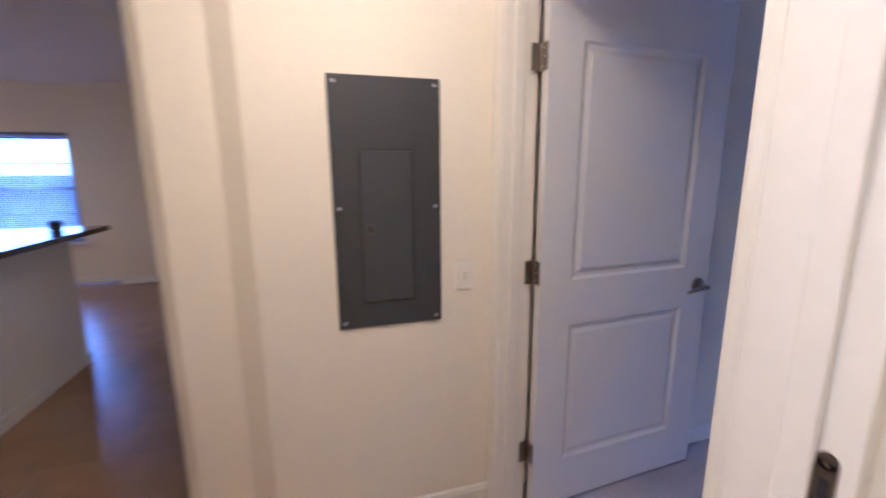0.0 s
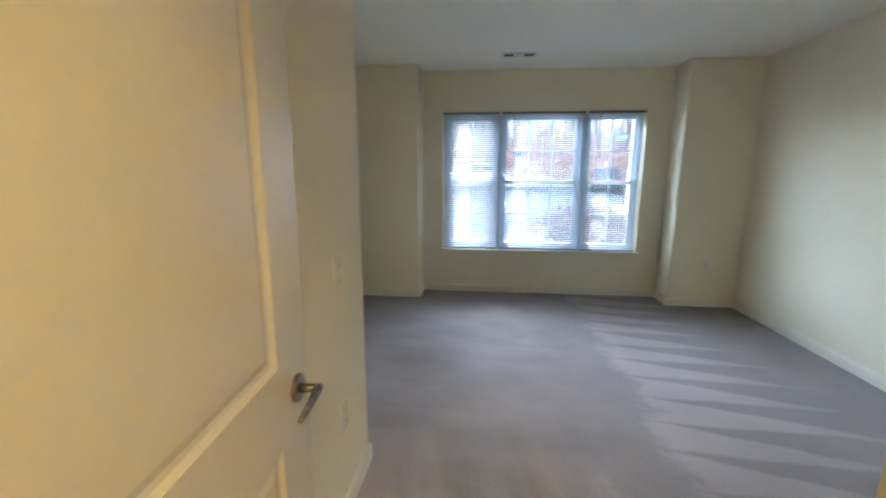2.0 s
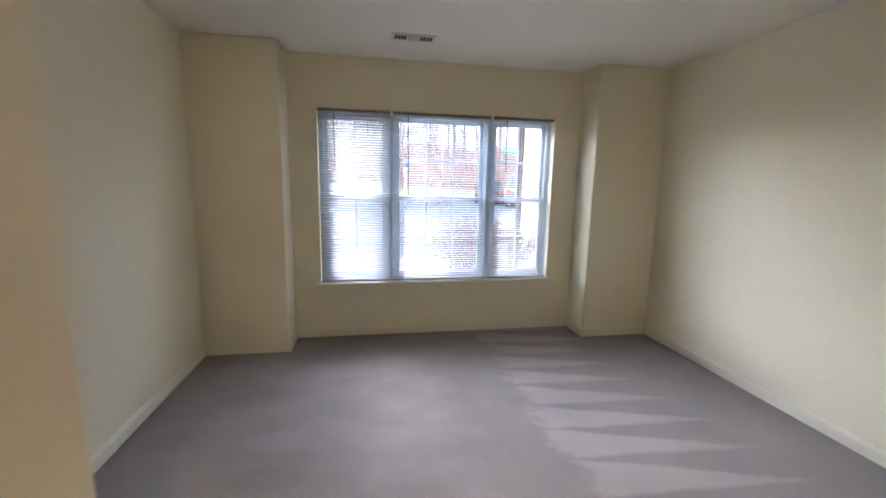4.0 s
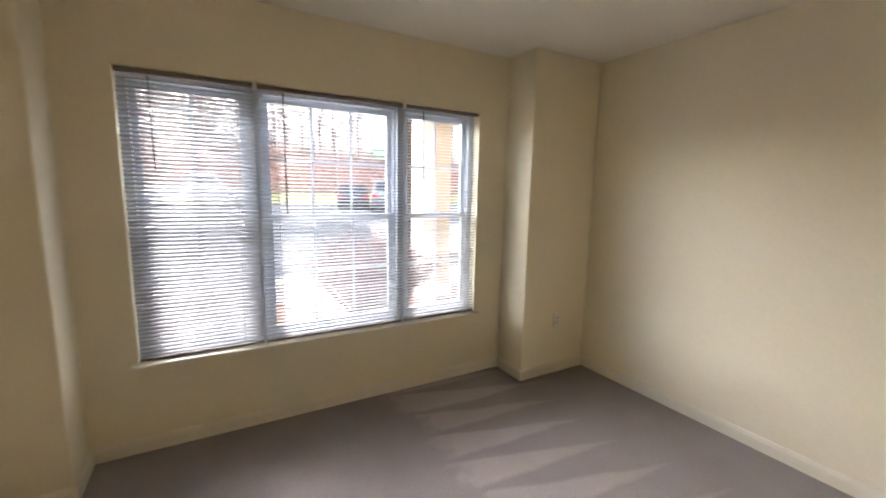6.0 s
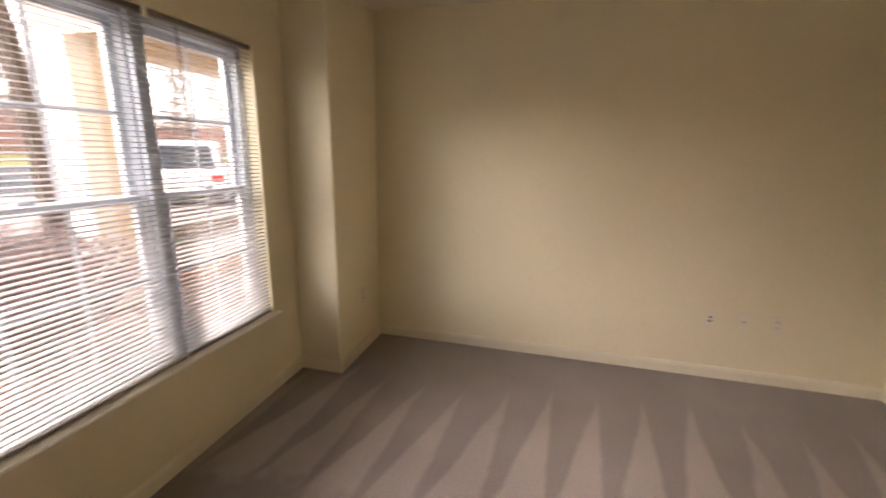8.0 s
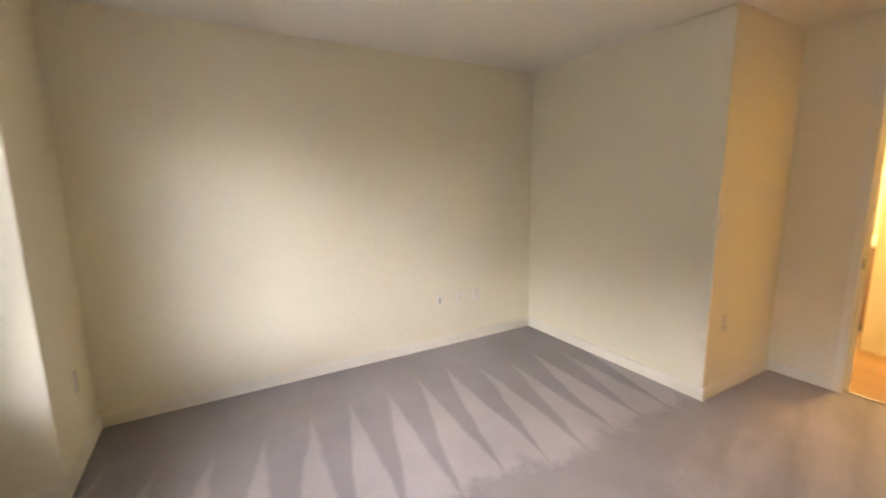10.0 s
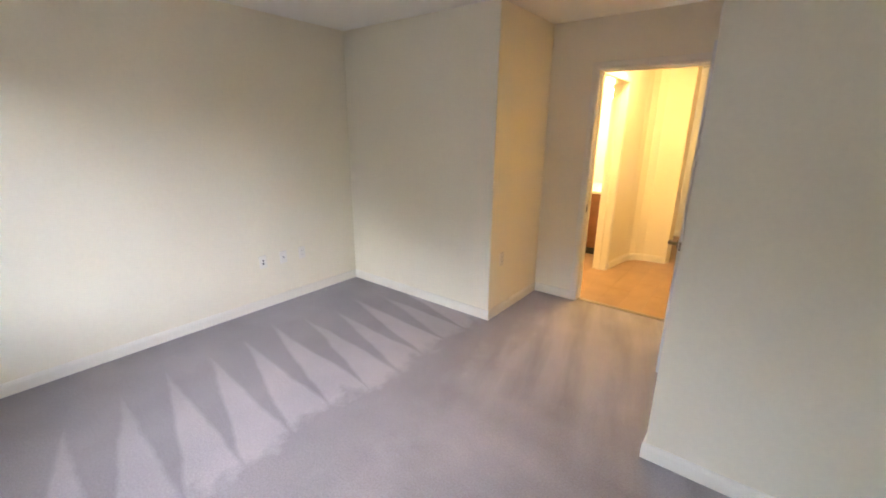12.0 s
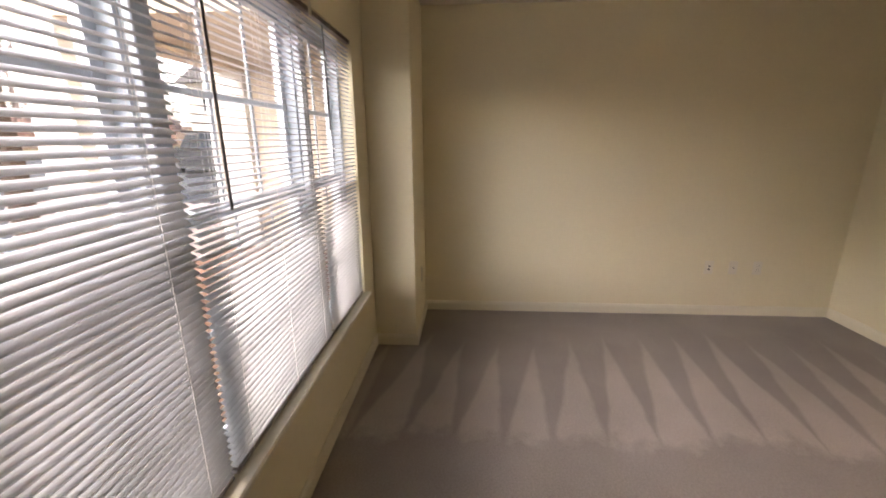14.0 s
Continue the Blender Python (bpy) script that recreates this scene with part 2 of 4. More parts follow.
M_TAIL = material("tail_lamp_red", (0.45, 0.02, 0.02), rough=0.2)
M_HEAD = material("headlamp_clear", (0.7, 0.7, 0.7), rough=0.1)
M_BULB = glow_material("lamp_glass", (1.0, 0.72, 0.34), 9.0)
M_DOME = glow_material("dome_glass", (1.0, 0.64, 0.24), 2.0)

# ---- building helpers ----


def box(bm, x0, x1, y0, y1, z0, z1):
    v = [bm.verts.new(p) for p in ((x0, y0, z0), (x1, y0, z0), (x1, y1, z0), (x0, y1, z0), (x0, y0, z1), (x1, y0, z1), (x1, y1, z1), (x0, y1, z1))]
    return [bm.faces.new([v[i] for i in f]) for f in ((3, 2, 1, 0), (4, 5, 6, 7), (0, 1, 5, 4), (1, 2, 6, 5), (2, 3, 7, 6), (3, 0, 4, 7))]


def bevelled(bm, width, segments=2):
    bmesh.ops.bevel(bm, geom=list(bm.edges), offset=width, segments=segments, affect='EDGES', profile=0.6)
    return bm


def block(x0, x1, y0, y1, z0, z1, bevel=0.0, segments=2):
    bm = bmesh.new()
    box(bm, x0, x1, y0, y1, z0, z1)
    return bevelled(bm, bevel, segments) if bevel else bm


def rod(bm, a, b, r0, r1=None, sides=8, caps=True):
    """A tapered round bar from a to b."""
    a, b = Vector(a), Vector(b)
    r1 = r0 if r1 is None else r1
    d = (b - a).normalized()
    u = d.orthogonal().normalized()
    w = d.cross(u)
    rings = []
    for c, r in ((a, r0), (b, r1)):
        rings.append([bm.verts.new(c + r * (math.cos(q) * u + math.sin(q) * w)) for q in (2 * math.pi * k / sides for k in range(sides))])
    for k in range(sides):
        bm.faces.new((rings[0][k], rings[0][(k + 1) % sides], rings[1][(k + 1) % sides], rings[1][k]))
    if caps:
        bm.faces.new(rings[0][::-1])
        bm.faces.new(rings[1])
    return bm


def prism(bm, outline, a0, a1, axis):
    """A closed outline in two axes, drawn out along the third from a0 to a1."""
    def at(p, q):
        c = list(p)
        c.insert(axis, q)
        return bm.verts.new(c)
    lo, hi = [at(p, a0) for p in outline], [at(p, a1) for p in outline]
    n = len(outline)
    for k in range(n):
        bm.faces.new((lo[k], lo[(k + 1) % n], hi[(k + 1) % n], hi[k]))
    bm.faces.new(lo[::-1])
    bm.faces.new(hi)
    bmesh.ops.recalc_face_normals(bm, faces=bm.faces[:])
    return bm


def mesh_of(name, bm, mat, smooth=False):
    bmesh.ops.recalc_face_normals(bm, faces=bm.faces[:])
    me = bpy.data.meshes.new(name)
    bm.to_mesh(me)
    bm.free()
    me.materials.append(mat)
    if smooth:
        for p in me.polygons:
            p.use_smooth = True
    return me


def part(name, bm, mat, parent=None, label="", smooth=False):
    ob = new(name, mesh_of(name, bm, mat, smooth))
    ob.parent = parent
    if label:
        tagged(ob, label)
    return ob


def thing(name, place, label, category, group="", kind="", turn=0):
    ob = new(name)
    ob.empty_display_size = 0.1
    ob.matrix_basis = pose(*place, 0, 0, turn)
    return tagged(ob, label, category, group, kind)


def setting(name, bm, mat, label, category):
    return tagged(part(name, bm, mat), label, category, kind="structure")


# ---- the shell of the bedroom ----
CEIL = 2.438
XL, XR = -2.112, 1.83         # side walls
AL, AR, AY = -1.455, 1.167, 0.302   # window alcove
WX0, WX1, WZ0, WZ1 = -1.226, 0.915, 0.502, 2.014   # window opening
YB = -3.420                   # wall with the closet behind it
EX0, EX1 = -1.288, 0.130      # entry passage
YD, YH = -4.316, -4.432       # door wall, both faces
YL = -2.606
DX0, DX1, DZ = -1.174, -0.306, 2.040  # door opening
XP = -1.243                   # hall wall with the breaker panel

bm = bmesh.new()
box(bm, XL - 0.12, WX0, AY, AY + 0.16, -0.1, CEIL)
box(bm, WX1, XR + 0.12, AY, AY + 0.16, -0.1, CEIL)
box(bm, WX0, WX1, AY, AY + 0.16, -0.1, WZ0)
box(bm, WX0, WX1, AY, AY + 0.16, WZ1, CEIL)
setting("wall_window", bm, M_WALL, "cream painted drywall with the triple window opening", "wall")
setting("wall_pier_left", block(XL, AL, 0, AY, 0, CEIL, 0.012, 3), M_WALL, "cream painted drywall pier beside the window alcove", "wall")
setting("wall_pier_right", block(AR, XR, 0, AY, 0, CEIL, 0.012, 3), M_WALL, "cream painted drywall pier beside the window alcove", "wall")
setting("wall_right", block(XR, XR + 0.12, YB - 0.1, AY, -0.1, CEIL), M_WALL, "long cream painted drywall with three low wall plates", "wall")
setting("wall_left", block(XL - 0.12, XL, YL - 0.1, AY, -0.1, CEIL), M_WALL, "cream painted drywall side wall", "wall")
setting("wall_closet_left", block(XL - 0.12, EX0, YH, YL, -0.1, CEIL, 0.006), M_WALL, "cream painted drywall corner beside the entry", "wall")
setting("wall_closet_right", block(EX1, XR + 0.12, YH, YB, -0.1, CEIL, 0.006), M_WALL, "cream painted drywall block forming the entry recess", "wall")
bm = bmesh.new()
box(bm, EX0, DX0 - 0.02, YH, YD, -0.1, CEIL)
box(bm, DX1 + 0.02, EX1, YH, YD, -0.1, CEIL)
box(bm, DX0 - 0.02, DX1 + 0.02, YH, YD, DZ + 0.02, CEIL)
setting("wall_door", bm, M_WALL, "cream painted drywall round the bedroom doorway", "wall")
setting("ceiling", block(XL - 0.12, XR + 0.12, YH, AY + 0.16, CEIL, CEIL + 0.15), M_CEIL, "white textured painted ceiling", "ceiling")
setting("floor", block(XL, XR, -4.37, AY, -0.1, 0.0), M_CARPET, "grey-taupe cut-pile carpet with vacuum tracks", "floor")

# ---- hall, kitchen and bath seen through the doorway ----
bm = bmesh.new()
prism(bm, [(XP, YH), (XP, -5.27), (XP - 0.05, -5.35), (XP - 0.05, -5.525), (XP - 0.09, -5.575), (-2.6, -5.575), (-2.6, YH)], 0, CEIL, 2)
setting("wall_hall_west", bm, M_WALL, "warm cream hall wall with a stepped end", "wall")
bm = bmesh.new()
HALL_CURVE = [(-0.258, -5.47), (-0.290, -5.72), (-0.325, -5.92), (-0.355, -6.00), (-0.410, -6.065), (-0.490, -6.105), (-0.750, -6.135)]
prism(bm, [(-0.250, -5.41), *HALL_CURVE, (-0.78, -6.22), (-0.105, -6.47), (-0.105, -5.41)], 0, CEIL, 2)
setting("wall_hall_east", bm, M_WALL, "warm cream hall wall with a rounded inside corner", "wall")
BX0, BX1, BY0, BY1 = -0.250, -0.105, -5.39, -4.460      # bathroom doorway
bm = bmesh.new()
box(bm, BX0, BX1, BY1 + 0.02, YH, 0, CEIL)
box(bm, BX0, BX1, BY0 - 0.02, BY1 + 0.02, DZ + 0.02, CEIL)
setting("wall_bath_west", bm, M_WALL, "cream painted drywall round the bathroom doorway", "wall")
setting("wall_bath_south", block(-0.105, 1.5, -7.0, -6.9, 0, CEIL), M_WALL, "cream painted bathroom wall", "wall")
setting("wall_bath_east", block(1.5, 1.6, -7.0, YH, 0, CEIL), M_WALL, "cream painted bathroom wall", "wall")
setting("wall_living_north", block(-6.4, -2.6, -5.575, -5.3, 0, CEIL), M_WALL, "beige living room wall", "wall")
setting("wall_living_jog", block(-6.0, -5.78, -7.576, -5.575, 0, CEIL), M_WALL, "beige living room wall with a shallow jog", "wall")
setting("wall_living_south", block(-6.4, 1.6, -10.7, -10.6, 0, CEIL), M_WALL, "beige living room wall", "wall")
setting("wall_living_east", block(-0.155, -0.055, -10.6, -7.0, 0, CEIL), M_WALL, "beige living room wall", "wall")
LW = (-9.50, -7.99, 0.53, 1.878)
bm = bmesh.new()
box(bm, -6.15, -6.0, -10.6, LW[0], 0, CEIL)
box(bm, -6.15, -6.0, LW[1], -5.575, 0, CEIL)
box(bm, -6.15, -6.0, LW[0], LW[1], 0, LW[2])
box(bm, -6.15, -6.0, LW[0], LW[1], LW[3], CEIL)
setting("wall_living_west", bm, M_WALL, "beige living room wall with a window", "wall")
setting("ceiling_hall", block(-6.45, 1.6, -10.7, YH, CEIL, CEIL + 0.15), M_CEIL, "white textured hall ceiling", "ceiling")

setting("floor_hall", block(-6.45, 1.6, -10.7, -4.37, -0.1, -0.012), M_WOOD, "brown wood-look laminate plank floor", "floor")
setting("wall_pantry", block(-1.75, -0.155, -7.94, -7.80, 0, CEIL), M_WALL, "warm cream wall at the end of the hall", "wall")
bm = bmesh.new()
prism(bm, [(-4.40, 0.0), (-4.34, 0.0), (-4.345, 0.008), (-4.37, 0.012), (-4.395, 0.006)], DX0, DX1, 0)
setting("threshold_trim", bm, M_NICKEL, "thin metal carpet transition strip in the doorway", "trim")

# ---- baseboards ----


def baseboard(x0, y0, x1, y1, nx, ny, label="cream painted wooden baseboard"):
    """A moulded board along the wall from (x0, y0) to (x1, y1), standing out along (nx, ny)."""
    a, b, n = Vector((x0, y0, 0)), Vector((x1, y1, 0)), Vector((nx, ny, 0))
    bm = bmesh.new()
    prof = [(0, 0), (0.013, 0), (0.013, 0.062), (0.010, 0.070), (0.0085, 0.078), (0.004, 0.084), (0, 0.084)]
    ends = [[bm.verts.new(c + n * d + Vector((0, 0, z))) for d, z in prof] for c in (a, b)]
    k = len(prof)
    for i in range(k):
        bm.faces.new((ends[0][i], ends[0][(i + 1) % k], ends[1][(i + 1) % k], ends[1][i]))
    bm.faces.new(ends[0][::-1])
    bm.faces.new(ends[1])
    return setting("baseboard", bm, M_TRIM, label, "baseboard")


T = 0.013
baseboard(XR, YB, XR, 0, -1, 0)
baseboard(AR - T, 0, XR - T, 0, 0, -1)
baseboard(AR, 0, AR, AY - T, -1, 0)
baseboard(AL, AY, AR, AY, 0, -1)
baseboard(AL, 0, AL, AY - T, 1, 0)
baseboard(XL + T, 0, AL + T, 0, 0, -1)
baseboard(XL, YL, XL, 0, 1, 0)
baseboard(XL + T, YL, EX0 + T, YL, 0, 1)
baseboard(EX0, YD, EX0, YL, 1, 0)
baseboard(EX1 - T, YB, XR - T, YB, 0, 1)
baseboard(EX1, YD + T, EX1, YB, -1, 0)
baseboard(DX1 + 0.065, YD, EX1, YD, 0, 1)
baseboard(XP, -5.27, XP, YH - 0.014, 1, 0)
baseboard(XP - 0.05, -5.525, XP - 0.05, -5.355, 1, 0)
for (xa, ya), (xb, yb) in zip(HALL_CURVE, HALL_CURVE[1:]):
    run = math.hypot(xb - xa, yb - ya)
    baseboard(xa, ya, xb, yb, (yb - ya) / run, (xa - xb) / run)
baseboard(-1.75, -7.80, -0.16, -7.80, 0, 1)
baseboard(-6.0, -10.6, -6.0, -7.576, 1, 0)
baseboard(-5.78, -7.576, -5.78, -5.575, 1, 0)

# ---- windows ----


def bar(x0, x1, y0, y1, z0, z1, bevel=0.003):
    return block(x0, x1, y0, y1, z0, z1, bevel, 1)


def window(name, place, width, height, columns, label, turn=0):
    """A double-hung vinyl window: frame, two sashes with glazing bars, panes. Origin at the low inner corner; x along the wall, y outwards."""
    top = thing(name, place, label, "window", kind="structure", turn=turn)
    f, s, mid = 0.040, 0.034, height * 0.49
    bm = bmesh.new()
    box(bm, 0, f, 0, 0.075, 0, height)
    box(bm, width - f, width, 0, 0.075, 0, height)
    box(bm, f, width - f, 0, 0.075, 0, f)
    box(bm, f, width - f, 0, 0.075, height - f, height)
    part("window_frame", bm, M_VINYL, top)
    for which, y, z0, z1 in (("lower_sash", 0.012, f, mid + s), ("upper_sash", 0.042, mid, height - f)):
        bm = bmesh.new()
        x0, x1 = f + 0.002, width - f - 0.002
        box(bm, x0, x0 + s, y, y + 0.026, z0, z1)
        box(bm, x1 - s, x1, y, y + 0.026, z0, z1)
        box(bm, x0 + s, x1 - s, y, y + 0.026, z0, z0 + s)
        box(bm, x0 + s, x1 - s, y, y + 0.026, z1 - s, z1)
        sash = part(which, bm, M_VINYL, top)
        gx0, gx1, gz0, gz1 = x0 + s, x1 - s, z0 + s, z1 - s
        pane = part("pane", block(gx0, gx1, y + 0.010, y + 0.014, gz0, gz1), M_GLASS, sash, "clear window glass")
        pane.visible_shadow = False
        for k in range(1, columns):
            c = gx0 + (gx1 - gx0) * k / columns
            part("glazing_bar", bar(c - 0.009, c + 0.009, y + 0.003, y + 0.0095, gz0, gz1, 0.002), M_VINYL, sash)
        c = (gz0 + gz1) / 2
        part("glazing_bar", bar(gx0, gx1, y + 0.0025, y + 0.009, c - 0.009, c + 0.009, 0.002), M_VINYL, sash)
    part("sash_lock", bar(width / 2 - 0.03, width / 2 + 0.03, -0.004, 0.012, mid + s, mid + s + 0.016, 0.004), M_VINYL, top)
    return top


def slat_mesh(width):
    """One crowned slat, 25 mm deep, lying along x."""
    bm = bmesh.new()
    n, half, rise = 6, 0.0125, 0.0022
    rows = []
    for x in (0.0, width):
        up = [bm.verts.new((x, -half + 2 * half * k / n, rise * (1 - (2 * k / n - 1) ** 2) + 0.0004)) for k in range(n + 1)]
        low = [bm.verts.new((x, v.co.y, v.co.z - 0.0008)) for v in up]
        rows.append((up, low))
    (u0, l0), (u1, l1) = rows
    for k in range(n):
        bm.faces.new((u0[k], u0[k + 1], u1[k + 1], u1[k]))
        bm.faces.new((l0[k + 1], l0[k], l1[k], l1[k + 1]))
    bm.faces.new((u0[0], u1[0], l1[0], l0[0]))
    bm.faces.new((u0[n], l0[n], l1[n], u1[n]))
    bm.faces.new(u0[::-1] + l0)
    bm.faces.new(u1 + l1[::-1])
    return mesh_of("slat", bm, M_SLAT, smooth=True)


def blind(place, width, height, tilt, cords, wand, label, turn=0, pitch=0.0212):
    """A mini blind, lowered. Origin at its low end by the wall; z up. wand: where it hangs and how long, or None."""
    top = thing("window_blind", place, label, "blind", "window blinds", turn=turn)
    bm = bmesh.new()
    prism(bm, [(-0.014, height - 0.020), (0.014, height - 0.020), (0.014, height), (0.011, height), (0.010, height - 0.003), (-0.010, height - 0.003), (-0.011, height), (-0.014, height)], 0, width, 0)
    part("headrail", bm, M_HEADRAIL, top, "steel headrail, its backlit shade put into a dark taupe")
    part("bottom_rail", bar(0.001, width - 0.001, -0.0115, 0.0115, 0.0, 0.013, 0.003), M_RAIL, top)
    me = slat_mesh(width - 0.004)
    rnd = random.Random(int(width * 1000))
    count = int((height - 0.050) / pitch)
    step = (height - 0.050) / count
    for k in range(count):
        s = new("slat", me)
        s.parent = top
        s.matrix_basis = pose(0.002 + rnd.uniform(-0.001, 0.001), 0, 0.026 + k * step, tilt + rnd.uniform(-1.6, 1.6), 0, rnd.uniform(-0.04, 0.04))
    for c in cords:
        bm = bmesh.new()
        for y in (-0.0128, 0.0128):
            rod(bm, (c, y, 0.010), (c, y, height - 0.030), 0.0008, sides=5)
        rod(bm, (c + 0.006, 0, 0.010), (c + 0.006, 0, height - 0.030), 0.0008, sides=5)
        part("ladder_cord", bm, M_CORD, top)
    if wand:
        x, length = wand
        bm = bmesh.new()
        rod(bm, (x, -0.020, height - 0.035), (x + 0.004, -0.023, height - 0.035 - length), 0.0040, 0.0045, sides=6)
        rod(bm, (x, -0.012, height - 0.024), (x, -0.020, height - 0.037), 0.0020, sides=6)
        part("tilt_wand", bm, M_WAND, top, "tilt wand coloured dark as if backlit")
    return top


WH = WZ1 - WZ0
M1, M2 = -0.600, 0.308
for k, (a, b, cols) in enumerate(((WX0, M1, 2), (M1, M2, 3), (M2, WX1, 2)), 1):
    window("window_%d" % k, (a + 0.002, 0.382, WZ0), b - a - 0.004, WH, cols, "white vinyl double-hung window with glazing bars")
    # jamb post between two units
for m in (M1, M2):
    setting("window_post_trim", bar(m - 0.030, m + 0.030, 0.352, 0.381, WZ0, WZ1), M_VINYL, "white vinyl post between window units", "trim")
bm = bmesh.new()
prism(bm, [(AY - 0.040, WZ0 - 0.020), (AY + 0.08, WZ0 - 0.020), (AY + 0.08, WZ0 + 0.001), (AY - 0.034, WZ0 + 0.001), (AY - 0.040, WZ0 - 0.005)], WX0 - 0.028, WX1 + 0.028, 0)
setting("window_sill", bm, M_TRIM, "cream painted window stool along the triple window", "sill")

BZ, BH, BY = WZ0 + 0.006, WH - 0.010, AY + 0.020
blind((WX0 + 0.006, BY, BZ), M1 - WX0 - 0.012, BH, 32, (0.10, 0.51), (0.135, 0.455), "white vinyl mini blind lowered with half-closed slats")
blind((M1 + 0.006, BY, BZ), M2 - M1 - 0.012, BH, 9, (0.10, 0.45, 0.79), (0.140, 0.69), "wide white vinyl mini blind lowered with open slats")
blind((M2 + 0.006, BY, BZ), WX1 - M2 - 0.012, BH, 9, (0.10, 0.50), (0.135, 0.455), "narrow white vinyl mini blind lowered with open slats")
for m in (M1, M2):
    br = thing("blind_bracket", (m, AY + 0.002, WZ1 - 0.035), "white plastic bracket between blind headrails", "bracket", "blind brackets")
    part("plate", bar(-0.012, 0.012, -0.006, 0.0, -0.004, 0.050, 0.002), M_PLATE, br)

window("window_4", (-6.06, LW[0], LW[2]), LW[1] - LW[0], LW[3] - LW[2], 4, "white living room double-hung window", turn=90)
blind((-6.03, LW[0] + 0.01, LW[2] + 0.02), LW[1] - LW[0] - 0.02, LW[3] - LW[2] - 0.03, 20, (0.15, 1.3), None, "white mini blind over the living room window", turn=90, pitch=0.025)
setting("window_sill", block(-6.04, -5.92, LW[0] - 0.04, LW[1] + 0.04, LW[2] - 0.03, LW[2], 0.004), M_TRIM, "white painted living room window stool", "sill")

# ---- bedroom door ----


def moulded_face(bm, w, z0, z1, y, out, panels):
    """One face of a two-panel door at depth y, facing out (-1 or 1), with sunk and raised panels."""
    xs = sorted({0.0, w, *(p[0] for p in panels), *(p[1] for p in panels)})
    zs = sorted({z0, z1, *(p[2] for p in panels), *(p[3] for p in panels)})
    for i in range(len(xs) - 1):
        for k in range(len(zs) - 1):
            a, b, c, d = xs[i], xs[i + 1], zs[k], zs[k + 1]
            if any(p[0] <= a and b <= p[1] and p[2] <= c and d <= p[3] for p in panels):
                continue
            bm.faces.new([bm.verts.new(q) for q in ((a, y, c), (b, y, c), (b, y, d), (a, y, d))])
    for a, b, c, d in panels:
        rings = [(0.0, 0.0), (0.010, 0.009), (0.022, 0.0095), (0.040, 0.003), (0.044, 0.003)]
        loops = [[bm.verts.new(q) for q in ((a + s, y - out * e, c + s), (b - s, y - out * e, c + s), (b - s, y - out * e, d - s), (a + s, y - out * e, d - s))] for s, e in rings]
        for p, q in zip(loops, loops[1:]):
            for k in range(4):
                bm.faces.new((p[k], p[(k + 1) % 4], q[(k + 1) % 4], q[k]))
        bm.faces.new(loops[-1])


LEAF_W = 0.862
door = thing("door_1", (DX0 + 0.006, YD + 0.014, 0.0), "white two-panel moulded bedroom door standing open against the wall", "door", kind="structure", turn=93.7)
bm = bmesh.new()
PANELS = [(0.140, 0.716, 0.212, 0.795), (0.140, 0.716, 0.975, 1.818)]
ly0, ly1 = -0.046, -0.011
moulded_face(bm, LEAF_W, 0.014, 2.030, ly0, -1, PANELS)
moulded_face(bm, LEAF_W, 0.014, 2.030, ly1, 1, PANELS)
for q in (((0, ly0, 0.014), (0, ly1, 0.014), (0, ly1, 2.03), (0, ly0, 2.03)), ((LEAF_W, ly0, 0.014), (LEAF_W, ly1, 0.014), (LEAF_W, ly1, 2.03), (LEAF_W, ly0, 2.03)),
          ((0, ly0, 0.014), (LEAF_W, ly0, 0.014), (LEAF_W, ly1, 0.014), (0, ly1, 0.014)), ((0, ly0, 2.03), (LEAF_W, ly0, 2.03), (LEAF_W, ly1, 2.03), (0, ly1, 2.03))):
    bm.faces.new([bm.verts.new(p) for p in q])
bmesh.ops.remove_doubles(bm, verts=bm.verts[:], dist=0.0002)
leaf = part("leaf", bm, M_DOOR, door)


def lever_handle(parent, y, out):
    """A lever on a round rose; y: the door's face, out: the side that it stands out to."""
    h = part("door_handle", bevelled(rod(bmesh.new(), (0.798, y, 0.89), (0.798, y + out * 0.010, 0.89), 0.033, 0.031, 24), 0.002, 1), M_NICKEL, parent, "satin nickel lever handle", smooth=False)
    bm = bmesh.new()
    rod(bm, (0.798, y + out * 0.008, 0.89), (0.798, y + out * 0.050, 0.89), 0.011, 0.010, 14)
    pts = [(0.802, 0.050, 0.890), (0.775, 0.053, 0.891), (0.745, 0.054, 0.889), (0.715, 0.053, 0.884), (0.690, 0.050, 0.878)]
    radii = (0.0105, 0.010, 0.0085, 0.0075, 0.006)
    for p, q, r, s in zip(pts, pts[1:], radii, radii[1:]):
        rod(bm, (p[0], y + out * p[1], p[2]), (q[0], y + out * q[1], q[2]), r, s, 10)
    part("lever", bm, M_NICKEL, h, smooth=True)
    return h


lever_handle(door, ly0, -1)
lever_handle(door, ly1, 1)
part("latch_plate", bar(LEAF_W, LEAF_W + 0.002, -0.041, -0.016, 0.862, 0.918, 0.0005), M_NICKEL, door, "satin nickel latch plate")
